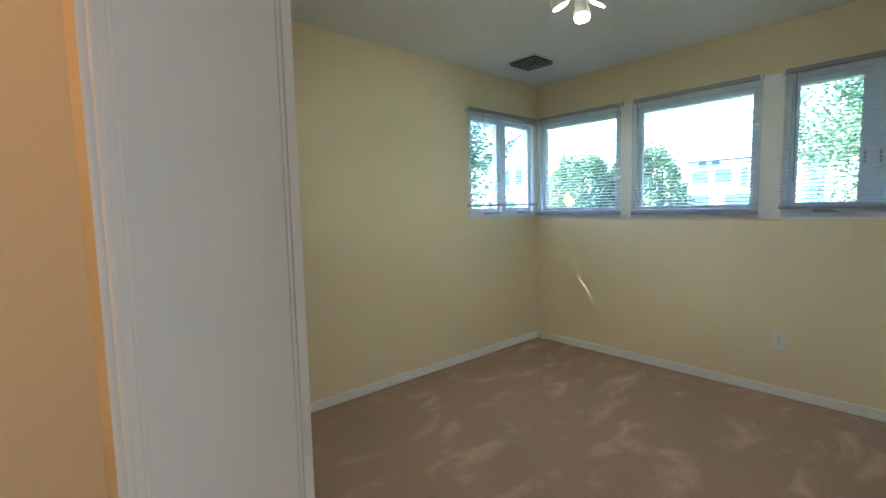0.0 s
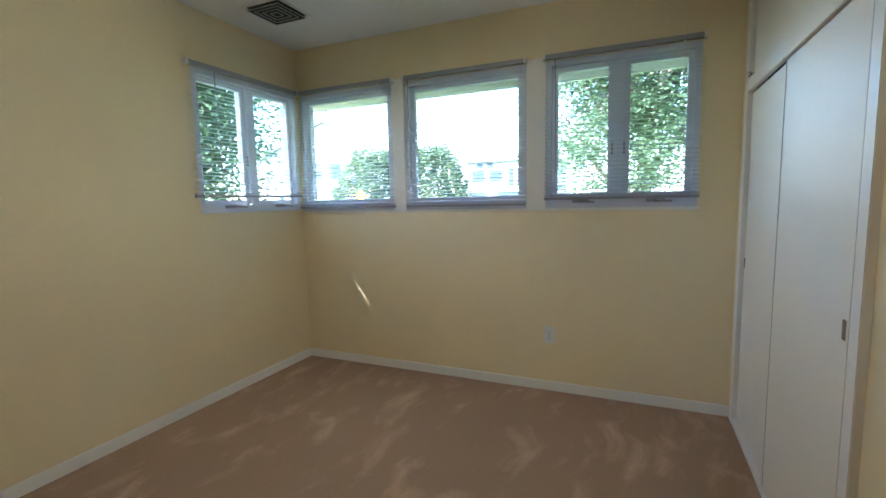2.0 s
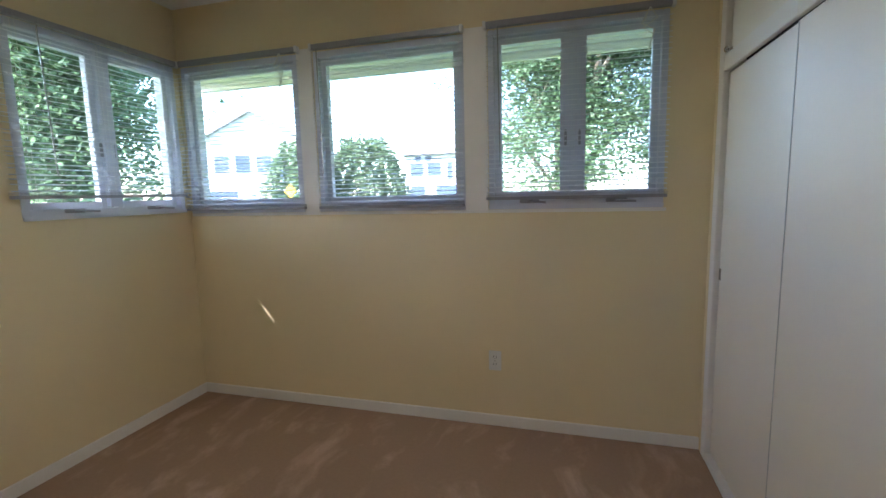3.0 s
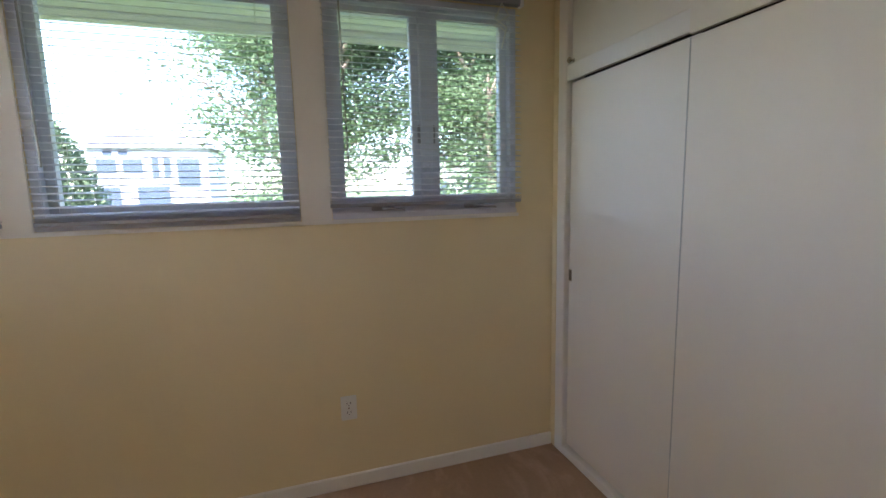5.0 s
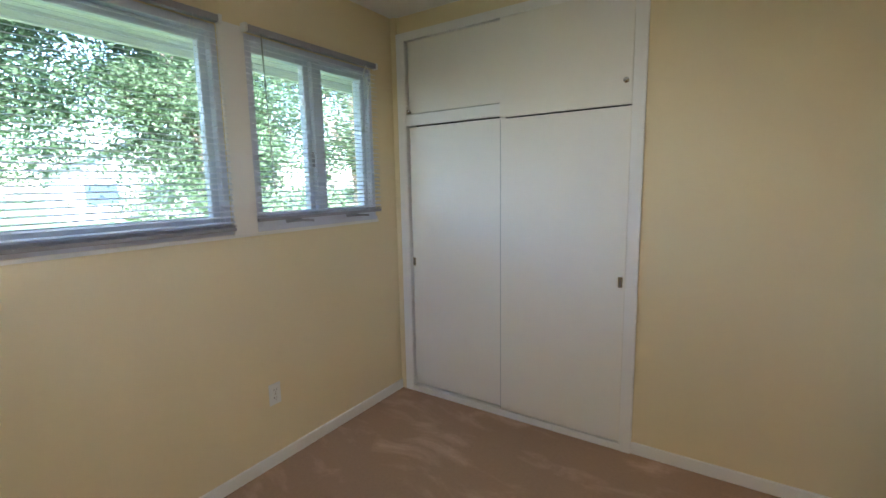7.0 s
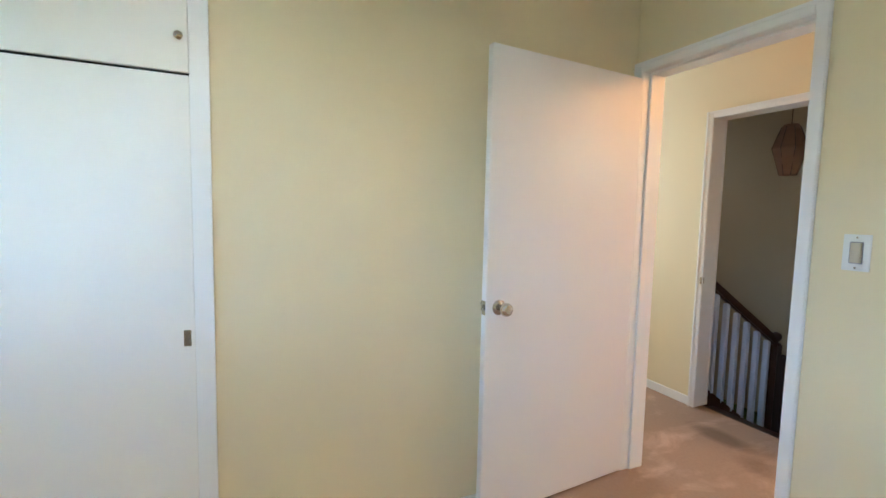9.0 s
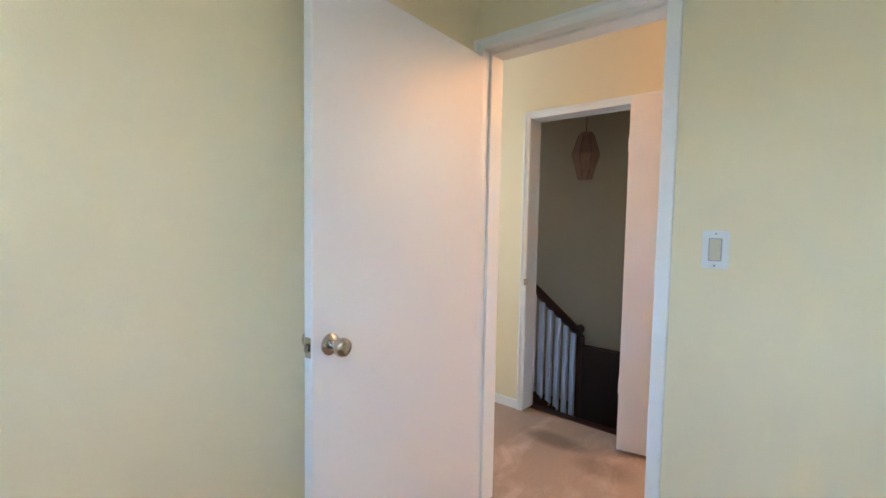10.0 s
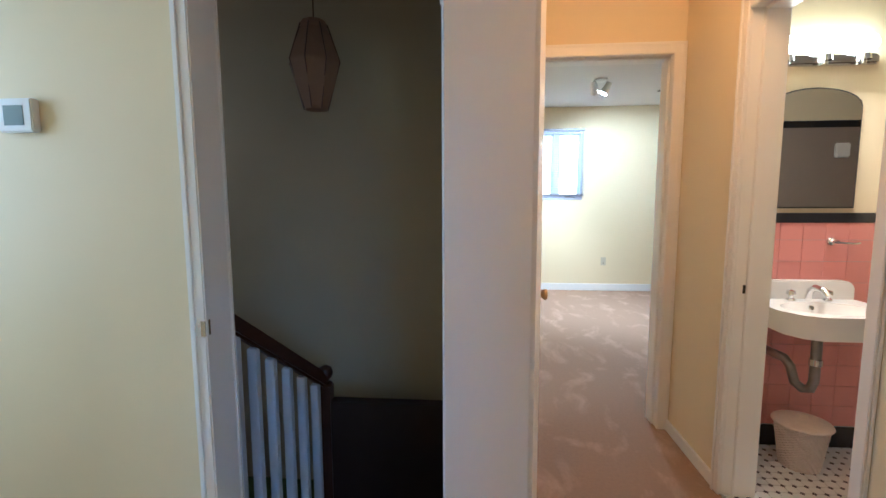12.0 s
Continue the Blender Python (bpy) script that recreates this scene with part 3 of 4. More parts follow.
# ceiling diffuser: nested louvres
vent = thing("ceiling_vent", (0.42, -0.635, CEIL), "grey steel square ceiling diffuser with nested louvres", "air vent")
bm = bmesh.new()
h = 0.15
for r in ((-h, -h, -0.006, h, -h + 0.022, 0), (-h, h - 0.022, -0.006, h, h, 0), (-h, -h + 0.022, -0.006, -h + 0.022, h - 0.022, 0), (h - 0.022, -h + 0.022, -0.006, h, h - 0.022, 0)):
    bx(bm, *r, Matrix.Translation((0.42, -0.635, CEIL)))
part("vent_frame", bm, M_CEIL, vent, bevel=0.002)
# Near-black sheet stands in for the shaded duct behind the louvres.
boxes("duct_shade_sheet", [(0.42 - 0.135, -0.635 - 0.135, CEIL - 0.003, 0.42 + 0.135, -0.635 + 0.135, CEIL - 0.001)], M_DARK, vent)
for k in range(4):
    bm = bmesh.new()
    o, i = 0.125 - 0.032 * k, 0.108 - 0.032 * k
    ring = []
    for rad, z in ((i, -0.003), (o, -0.020), (o - 0.001, -0.022), (i - 0.002, -0.005)):
        ring.append([bm.verts.new((0.42 + sx * rad, -0.635 + sy * rad, CEIL + z)) for sx, sy in ((1, 1), (-1, 1), (-1, -1), (1, -1))])
    for a, b in zip(ring, ring[1:] + ring[:1]):
        for j in range(4):
            bm.faces.new((a[j], a[(j + 1) % 4], b[(j + 1) % 4], b[j]))
    lv = part("louvre", bm, M_INNER, vent, "inner louvre with the gap shade in its colour")
    bm = bmesh.new()
    for q in ((-o, -o, o, -o + 0.003), (-o, o - 0.003, o, o), (-o, -o + 0.003, -o + 0.003, o - 0.003), (o - 0.003, -o + 0.003, o, o - 0.003)):
        bx(bm, 0.42 + q[0], -0.635 + q[1], CEIL - 0.024, 0.42 + q[2], -0.635 + q[3], CEIL - 0.019)
    part("rim", bm, M_VENT, lv, "pale thin louvre rim")


def spot_light(name, where, heads, label, power, spread=160):
    e = thing(name, where, label, "ceiling light")
    o = Matrix.Translation(where)
    bm = bmesh.new()
    lathe(bm, [(0.07, 0), (0.07, -0.018), (0.05, -0.028), (0.015, -0.03)], 28, o)
    part("canopy", bm, M_TRIM, e, smooth=True)
    for dx, dy, pitch, turn in heads:
        c = Vector(where) + Vector((dx, dy, -0.085))
        bm = bmesh.new()
        tube(bm, [Vector(where) + Vector((dx * 0.5, dy * 0.5, -0.015)), Vector(where) + Vector((dx, dy, -0.03)), c], 0.006)
        part("arm", bm, M_TRIM, e, smooth=True)
        m = Matrix.Translation(c) @ Matrix.Rotation(radians(turn), 4, "Z") @ Matrix.Rotation(radians(pitch), 4, "Y")
        bm = bmesh.new()
        lathe(bm, [(0.022, 0.05), (0.03, 0.042), (0.034, -0.005), (0.042, -0.05), (0.044, -0.078), (0.040, -0.078), (0.036, -0.04), (0.003, -0.03)], 28, m)
        hd = part("head", bm, M_TRIM, e, "white enamelled spot head", smooth=True)
        bm = bmesh.new()
        lathe(bm, [(0.004, -0.035), (0.03, -0.048), (0.036, -0.066), (0.030, -0.072), (0.004, -0.074)], 20, m)
        part("bulb", bm, M_BULB, hd, "lit reflector bulb", smooth=True)
        p = m @ Vector((0, 0, -0.10))
        light = lamp("spot_lamp", "SPOT", p, power, (1.0, 0.90, 0.78), 0.03, p + (m.to_3x3() @ Vector((0, 0, -1)))).data
        light.spot_size, light.spot_blend = radians(spread), 0.6
    return e


M_BULB = mat("lit_bulb", (1, 0.95, 0.85), 0.4, emit=(1.0, 0.88, 0.70), power=14)
spot_light("spot_cluster", (1.42, -1.52, CEIL), [(-0.08, 0.12, 22, 130), (-0.08, -0.13, 25, 230), (0.11, 0.03, 30, 10)], "white ceiling fixture with three swivel spot heads, lit", 0.45)
spot_light("spot_cluster", (1.36, -8.42, CEIL2), [(-0.07, 0.0, 30, 180), (0.07, 0.02, 35, 60)], "white ceiling fixture with two swivel spot heads, lit", 8.5, 130)

# ---- hall ----
th = thing("thermostat", (3.93, YST, 1.53), "white wall thermostat with a grey display", "thermostat")
boxes("body", [(3.88, YST, 1.487, 3.985, YST + 0.028, 1.58)], M_PLASTIC, th, bevel=0.004)
boxes("display", [(3.905, YST + 0.0275, 1.505, 3.965, YST + 0.0295, 1.56)], mat("lcd", (0.16, 0.21, 0.20), 0.25), th)

leaf_a, ma, wa = leaf("folding_door", (2.493, -4.505), (2.71, -4.452), 0.034, 0.018, 2.05, M_DOOR, "narrow white painted folding door leaf, folded out at the stairwell opening")
bm = bmesh.new()
for z in (0.35, 1.75):
    bx(bm, wa - 0.001, -0.03, z, wa + 0.004, -0.004, z + 0.08, ma)
part("hinge", bm, M_TRIM, leaf_a, "painted hinge leaves")
leaf_b, mb, wb = leaf("folding_door", (2.480, -4.515), (2.410, -4.945), -0.034, 0.012, 2.05, M_DOOR, "white glossy folding door leaf that turns into the corridor")
bm = bmesh.new()
lathe(bm, [(0.006, 1.955), (0.006, 2.03)], 10, Matrix.Translation((2.487, -4.508, 0)))
part("pivot_pin", bm, M_BRASS, leaf_b)
leaf_c, mc, wc = leaf("corridor_door", (2.328, -5.855), (2.398, -5.22), 0.034, 0.012, 2.03, M_DOOR, "white painted door with an aged brass knob, open against the corridor wall")
bm = bmesh.new()
lathe(bm, [(0.024, 0), (0.024, 0.004), (0.010, 0.010), (0.008, 0.026), (0.018, 0.032), (0.024, 0.042), (0.021, 0.052), (0.006, 0.056)], 24, mc @ Matrix.Translation((wc - 0.04, 0.0, 0.895)) @ Matrix.Rotation(radians(-90), 4, "X"))
part("knob", bm, M_BRASS, leaf_c, "aged brass knob", smooth=True)

grille = thing("return_grille", (2.24, -5.43, CEIL), "dark slotted ceiling return-air grille with a cream frame", "air vent")
bm = bmesh.new()
for r in ((1.96, -5.75, -0.008, 2.46, -5.71, 0), (1.96, -5.23, -0.008, 2.46, -5.19, 0), (1.96, -5.71, -0.008, 2.00, -5.23, 0), (2.42, -5.71, -0.008, 2.46, -5.23, 0)):
    bx(bm, *r, Matrix.Translation((0, 0, CEIL)))
part("grille_frame", bm, M_WALL, grille)
# Near-black sheet in place of the unlit duct above the grille.
boxes("duct_shade_sheet", [(2.00, -5.71, CEIL - 0.003, 2.42, -5.23, CEIL - 0.001)], M_DARK, grille)
for k in range(14):
    bm = bmesh.new()
    bx(bm, 2.00, -0.009, -0.0015, 2.42, 0.009, 0.0015, Matrix.Translation((0, -5.69 + 0.034 * k, CEIL - 0.010)) @ Matrix.Rotation(radians(-35), 4, "X"))
    part("louvre", bm, M_WALL, grille)

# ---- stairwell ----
wall("wall_stair_far", [(XC + 0.12, -5.90, -2.6, 5.0, -5.78, CEIL)], "stairwell plaster wall, dimmed in colour", M_DUSK)
wall("wall_stair_sides", [(XC + 0.006, -5.78, -2.6, XC + 0.124, YST - 0.122, CEIL - 0.004), (4.88, -5.78, -2.6, 5.0, YST - 0.12, CEIL)], "stairwell plaster side walls, dimmed in colour", M_DUSK)
wall("wall_stair_near", [(XC + 0.12, YST - 0.13, -2.6, 4.88, YST - 0.12, -0.1), (XC + 0.12, YST - 0.125, -0.1, HO0 - 0.022, YST - 0.12, CEIL), (HO1 + 0.085, YST - 0.125, -0.1, 4.88, YST - 0.12, CEIL)], "stairwell plaster near wall, dimmed in colour", M_DUSK)
wall("ceiling_stair", [(XC + 0.12, -5.78, CEIL - 0.004, 4.88, YST - 0.12, CEIL)], "stairwell ceiling, dimmed in colour", M_DUSK)
wall("floor_stair_foot", [(XC, -5.9, -2.7, 5.0, YST - 0.1, -2.6)], "dark wooden floor at the foot of the stairs", M_WOOD)
stairs = thing("staircase", (2.9, -5.2, 0), "dark wooden staircase that goes down from the hall", "stairs", kind="structure")
for k in range(9):
    y1 = YST - 0.125 - 0.24 * k
    top = -0.10 - 0.19 * k
    if y1 - 0.24 < -5.78:
        break
    boxes("tread", [(XC + 0.12, y1 - 0.26, top - 0.03, 4.88, y1, top)], M_WOOD, stairs, bevel=0.004)
    boxes("riser", [(XC + 0.12, y1 - 0.02, top - 0.19, 4.88, y1, top - 0.03)], M_WOOD, stairs)

# the railing runs down from RA to RB
RA, RB = Vector((3.600, -4.83, 0.93)), Vector((3.390, -5.445, 0.405))
rail = thing("stair_railing", RB, "dark wooden handrail on white square balusters with a ball-topped newel", "railing")


def sloped(name, a, b, w, h, material, bevel=0.0):
    d = b - a
    turn = Matrix.Translation(a) @ Matrix.Rotation(math.atan2(d.y, d.x), 4, "Z") @ Matrix.Rotation(-math.atan2(d.z, math.hypot(d.x, d.y)), 4, "Y")
    bm = bmesh.new()
    bx(bm, 0, -w / 2, -h / 2, d.length, w / 2, h / 2, turn)
    return part(name, bm, material, rail, bevel=bevel)


sloped("handrail", RA, RB, 0.055, 0.065, M_WOOD, 0.012)
sloped("bottom_rail", RA + Vector((0, 0, -0.90)), RB + Vector((0, 0, -0.86)), 0.04, 0.12, M_WOOD)
bm = bmesh.new()
bx(bm, 3.355, -5.480, -1.6, 3.417, -5.420, 0.38)
lathe(bm, [(0.034, 0.36), (0.034, 0.372), (0.016, 0.38), (0.02, 0.39), (0.034, 0.408), (0.038, 0.428), (0.03, 0.45), (0.008, 0.462)], 20, Matrix.Translation((3.386, -5.45, 0.02)))
part("newel", bm, M_WOOD, rail, "dark turned newel post", smooth=True)
for k in range(7):
    c = RB + (RA - RB) * ((k + 0.75) / 7.2)
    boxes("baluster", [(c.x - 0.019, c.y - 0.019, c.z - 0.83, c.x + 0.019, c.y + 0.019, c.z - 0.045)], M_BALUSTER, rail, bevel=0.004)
tagged(boxes("stair_panel", [(XC + 0.12, -5.48, -2.6, 3.354, -5.42, 0.31)], mat("near_black_panel", (0.02, 0.010, 0.008), 0.6, vary=0.3), bevel=0.004), "very dark panel below the stair wall, beside the newel", kind="structure")

pend = thing("pendant_lamp", (3.35, -5.35, CEIL), "unlit brown diamond-shaped woven pendant lamp in the stairwell", "pendant lamp")
bm = bmesh.new()
lathe(bm, [(0.048, 2.065), (0.060, 2.045), (0.060, 2.03), (0.092, 1.955), (0.112, 1.895), (0.112, 1.885), (0.090, 1.80), (0.058, 1.70), (0.050, 1.69)], 8, Matrix.Translation((3.35, -5.35, 0)))
part("shade", bm, M_SHADE, pend, "brown faceted fibre shade")
bm = bmesh.new()
for k in range(8):
    a = 2 * math.pi * k / 8
    tube(bm, [(3.35 + r * math.cos(a), -5.35 + r * math.sin(a), z) for r, z in ((0.061, 2.045), (0.113, 1.89), (0.055, 1.692))], 0.003, 5)
part("rib", bm, M_WOOD, pend)
bm = bmesh.new()
tube(bm, [(3.35, -5.35, 2.06), (3.35, -5.35, CEIL)], 0.003)
part("cord", bm, M_WOOD, pend)

# ---- far bedroom window ----
FAR = Matrix.Translation((0, YB2F, 0)) @ Matrix.Rotation(radians(180), 4, "Z")
window("window_5", FAR, -1.95, -1.21, 1.31, 2.25, True, "white double casement window in the far bedroom")
blind(FAR, -1.97, -1.19, 1.35, 2.27, "pale mini blind, lowered with open slats, in the far bedroom")

v2 = thing("ceiling_vent", (0.41, -8.87, CEIL2), "grey steel square ceiling diffuser in the far bedroom", "air vent")
boxes("vent_frame", [(0.26, -9.02, CEIL2 - 0.012, 0.56, -8.72, CEIL2)], M_VENT, v2, bevel=0.004)
# Dark strips give the slots of this vent their shade.
boxes("louvre", [(0.29 + 0.05 * k, -8.99, CEIL2 - 0.018, 0.31 + 0.05 * k, -8.75, CEIL2 - 0.012) for k in range(6)], M_INNER, v2)

# ---- bathroom ----
YBS = -5.76
M_PINK = mat("pink_tile", (0.66, 0.27, 0.24), 0.2, vary=0.05, scale=8, random_tint=0.06)
M_BLACK = mat("black_tile", (0.02, 0.02, 0.024), 0.15, vary=0.1)
M_CREAM = mat("bath_cream_paint", (0.74, 0.64, 0.45), 0.5, vary=0.02, bump=0.2)
M_PORC = mat("white_porcelain", (0.82, 0.79, 0.77), 0.08, vary=0.01)
M_HEX = mat("white_floor_tile", (0.72, 0.72, 0.74), 0.3, vary=0.05)
M_GROUT = mat("grout", (0.40, 0.38, 0.37), 0.9)
M_WICKER = mat("pale_pink_wicker", (0.66, 0.56, 0.50), 0.7, vary=0.12, scale=40, bump=0.4)
M_MIRROR = mat("mirror", (0.88, 0.9, 0.9), 0.01, 1.0, vary=0.0)
wall("wall_bath_south", [(-1.9, YBS - 0.12, 0, XHW - 0.12, YBS, CEIL)], "cream painted bathroom wall above pink tile", M_CREAM)
wall("wall_bath_sides", [(-2.02, YBS - 0.12, 0, -1.9, YH, CEIL), (-1.9, YH - 0.12, 0, XHW - 0.12, YH, CEIL)], "cream painted bathroom walls", M_CREAM)
wall("wall_bath_pier", [(0.41, YBS, 0, 0.53, YBS + 0.30, CEIL)], "cream painted pier beside the tub", M_CREAM)
wall("ceiling_bath", [(-2.02, YBS - 0.12, CEIL - 0.003, XHW - 0.12, YH, CEIL + 0.1)], "white bathroom ceiling", M_CEIL)
wall("floor_bath", [(-1.9, YBS, -0.1, XHW + 0.0, YH - 0.12, -0.006)], "grout bed of the bathroom floor", M_GROUT)
P = 0.0508
M_DOT = mat("dark_dot_tile", (0.06, 0.035, 0.075), 0.3)
bm1, bm2 = bmesh.new(), bmesh.new()
nx, ny = int(1.0 / P), int(0.95 / P)
for i in range(nx):
    for j in range(ny):
        cx, cy = XHW - 0.01 - P * (i + 0.5), YBS + 0.012 + P * (j + 0.5)
        c, g_ = P / 2 - 0.001, 0.012
        o = [(c, -c + g_), (c, c - g_), (c - g_, c), (-c + g_, c), (-c, c - g_), (-c, -c + g_), (-c + g_, -c), (c - g_, -c)]
        lo = [bm1.verts.new((cx + x, cy + y, -0.006)) for x, y in o]
        hi = [bm1.verts.new((cx + x, cy + y, 0.0)) for x, y in o]
        bm1.faces.new(hi)
        for k in range(8):
            bm1.faces.new((lo[k], lo[(k + 1) % 8], hi[(k + 1) % 8], hi[k]))
        if i and j:
            s = 0.0105
            o = [(s, 0), (0, s), (-s, 0), (0, -s)]
            lo = [bm2.verts.new((cx + P / 2 + x, cy - P / 2 + y, -0.006)) for x, y in o]
            hi = [bm2.verts.new((cx + P / 2 + x, cy - P / 2 + y, 0.0002)) for x, y in o]
            bm2.faces.new(hi)
            for k in range(4):
                bm2.faces.new((lo[k], lo[(k + 1) % 4], hi[(k + 1) % 4], hi[k]))
tagged(part("floor_tiles", bm1, M_HEX, kind="stuff"), "small white octagonal floor tiles")
tagged(part("floor_dots", bm2, M_DOT, kind="stuff"), "small dark square inset floor tiles")
wains = thing("tile_wainscot", (0.7, YBS, 0), "glossy pink square wall tiles with black tile border", "wall tiles", kind="structure")
boxes("grout_bed", [(0.53, YBS, 0, XHW - 0.12, YBS + 0.006, 1.215)], M_GROUT, wains)
T = 0.108
tile_me = None
for i in range(8):
    for j in range(10):
        x0 = XHW - 0.122 - T * (i + 1)
        if x0 < 0.58:
            continue
        z0 = 0.115 + T * j
        if z0 + T > 1.2:
            continue
        if tile_me is None:
            bm = bmesh.new()
            bx(bm, 0.001, 0, 0.001, T - 0.001, 0.004, T - 0.001)
            tile_me = bpy.data.meshes.new("tile")
            bmesh.ops.recalc_face_normals(bm, faces=bm.faces)
            bm.to_mesh(tile_me)
            bm.free()
            tile_me.materials.append(M_PINK)
        t = new("tile", tile_me)
        t.parent = wains
        t.location = Vector((x0, YBS + 0.006, z0)) - wains.location
for nm, r in (("border_tile", (0.607, YBS, 1.173, XHW - 0.12, YBS + 0.014, 1.222)), ("border_tile", (0.607, YBS, 0.0, XHW - 0.12, YBS + 0.015, 0.11)), ("border_tile", (0.53, YBS, 0.0, 0.607, YBS + 0.016, 1.222))):
    boxes(nm, [r], M_BLACK, wains, "glossy black border tile", bevel=0.003)

sink = thing("wall_sink", (0.765, YBS, 0.8), "white porcelain wall-hung sink with a raised back and chrome faucet", "sink")
bm = bmesh.new()
fo = [(0.51, 0.0), (1.02, 0.0), (1.02, 0.30), (0.97, 0.385), (0.90, 0.42), (0.63, 0.42), (0.56, 0.385), (0.51, 0.30)]


def slab(bm, outline, z0, z1, inset=0.0):
    cx, cy = 0.765, 0.22
    lo = [bm.verts.new((cx + (x - cx) * (1 - inset), YBS + 0.012 + cy + (y - cy) * (1 - inset), z0)) for x, y in outline]
    hi = [bm.verts.new((x, YBS + 0.012 + y, z1)) for x, y in outline]
    n = len(outline)
    for k in range(n):
        bm.faces.new((lo[k], lo[(k + 1) % n], hi[(k + 1) % n], hi[k]))
    return lo, hi


lo, hi = slab(bm, fo, 0.665, 0.775, 0.12)
bm.faces.new(lo)
bowl = [[bm.verts.new((0.765 + sx * math.cos(a), YBS + 0.255 + sy * math.sin(a), z)) for a in [2 * math.pi * k / 24 for k in range(24)]] for sx, sy, z in ((0.20, 0.135, 0.775), (0.185, 0.12, 0.745), (0.13, 0.09, 0.69), (0.03, 0.03, 0.68))]
for a, b in zip(bowl, bowl[1:]):
    for k in range(24):
        bm.faces.new((a[k], a[(k + 1) % 24], b[(k + 1) % 24], b[k]))
bm.faces.new(bowl[-1])
bmesh.ops.bridge_loops(bm, edges=[bm.edges.get((hi[k], hi[(k + 1) % 8])) for k in range(8)] + [bm.edges.get((bowl[0][k], bowl[0][(k + 1) % 24])) for k in range(24)])
part("basin", bm, M_PORC, sink, smooth=True)
bm = bmesh.new()
prism(bm, [(0.51, 0.76), (1.02, 0.76), (1.02, 0.835), (1.0, 0.86), (0.98, 0.868), (0.55, 0.868), (0.53, 0.86), (0.51, 0.835)], 0.045, Matrix.Translation((0, YBS + 0.012, 0)))
part("splashback", bm, M_PORC, sink, bevel=0.006)
bm = bmesh.new()
tube(bm, [(0.74, YBS + 0.075, 0.78), (0.74, YBS + 0.085, 0.825), (0.735, YBS + 0.11, 0.845), (0.725, YBS + 0.155, 0.838), (0.72, YBS + 0.175, 0.815)], 0.014, 12)
fc = part("faucet", bm, M_CHROME, sink, "chrome arched faucet", smooth=True)
for x in (0.83, 0.66):
    bm = bmesh.new()
    lathe(bm, [(0.020, 0.777), (0.018, 0.785), (0.010, 0.79), (0.010, 0.80), (0.021, 0.806), (0.019, 0.825), (0.006, 0.829)], 12, Matrix.Translation((x, YBS + 0.09, 0)))
    part("tap_handle", bm, M_CHROME, sink, "faceted chrome tap handle")
bm = bmesh.new()
lathe(bm, [(0.012, 0), (0.012, 0.004), (0.008, 0.005)], 16, Matrix.Translation((0.765, YBS + 0.136, 0.75)) @ Matrix.Rotation(radians(-60), 4, "X"))
part("overflow_ring", bm, M_CHROME, sink)
bm = bmesh.new()
tube(bm, [(0.765, YBS + 0.25, 0.67), (0.765, YBS + 0.25, 0.43), (0.768, YBS + 0.235, 0.385), (0.785, YBS + 0.21, 0.375), (0.81, YBS + 0.19, 0.40), (0.82, YBS + 0.17, 0.47), (0.83, YBS + 0.14, 0.50), (0.85, YBS + 0.07, 0.505), (0.85, YBS + 0.01, 0.505)], 0.021, 14)
part("trap", bm, mat("tarnished_metal", (0.30, 0.27, 0.25), 0.3, 1.0, vary=0.2, scale=30), sink, "tarnished chrome drain trap", smooth=True)
bm = bmesh.new()
lathe(bm, [(0.040, 0.0), (0.040, 0.02), (0.026, 0.03)], 20, Matrix.Translation((0.765, YBS + 0.25, 0.635)))
part("slip_nut", bm, mat("dark_bronze", (0.08, 0.06, 0.05), 0.35, 0.9), sink, smooth=True)
bm = bmesh.new()
lathe(bm, [(0.027, -0.015), (0.027, 0.015)], 16, Matrix.Translation((0.765, YBS + 0.25, 0.52)))
part("slip_nut", bm, M_CHROME, sink, smooth=True)
sink.location.x += 0.27
sink.location.z += 0.02
for ob in sink.children:
    if ob.name.startswith(("trap", "slip_nut")):
        ob.location.x += 0.04

bask = thing("waste_basket", (0.80, YBS + 0.18, 0), "pale pinkish woven wicker waste basket with a domed lid", "basket")
bm = bmesh.new()
rings = []
for k in range(45):
    ring = []
    for j in range(96):
        a = 2 * math.pi * j / 96
        weave = 0.0035 * math.sin(24 * a + 0.9 * k) + 0.0022 * math.cos(math.pi * k)
        rad = 0.102 + 0.036 * k / 44 + weave
        ring.append(bm.verts.new((0.80 + rad * math.cos(a), YBS + 0.19 + rad * math.sin(a), 0.0055 * k)))
    rings.append(ring)
for a, b in zip(rings, rings[1:]):
    for j in range(96):
        bm.faces.new((a[j], a[(j + 1) % 96], b[(j + 1) % 96], b[j]))
bm.faces.new(list(reversed(rings[0])))
part("body", bm, M_WICKER, bask)
bm = bmesh.new()
lathe(bm, [(0.150, 0.243), (0.155, 0.25), (0.150, 0.258), (0.10, 0.272), (0.03, 0.283), (0.022, 0.30), (0.006, 0.303)], 40, Matrix.Translation((0.80, YBS + 0.19, 0)))
part("lid", bm, M_WICKER, bask, smooth=True)
bask.scale = (0.80, 0.80, 0.86)
bask.location.x += 0.267

mir = thing("bathroom_mirror", (1.005, YBS, 1.25), "arch-topped wall mirror with a thin dark edge", "mirror")


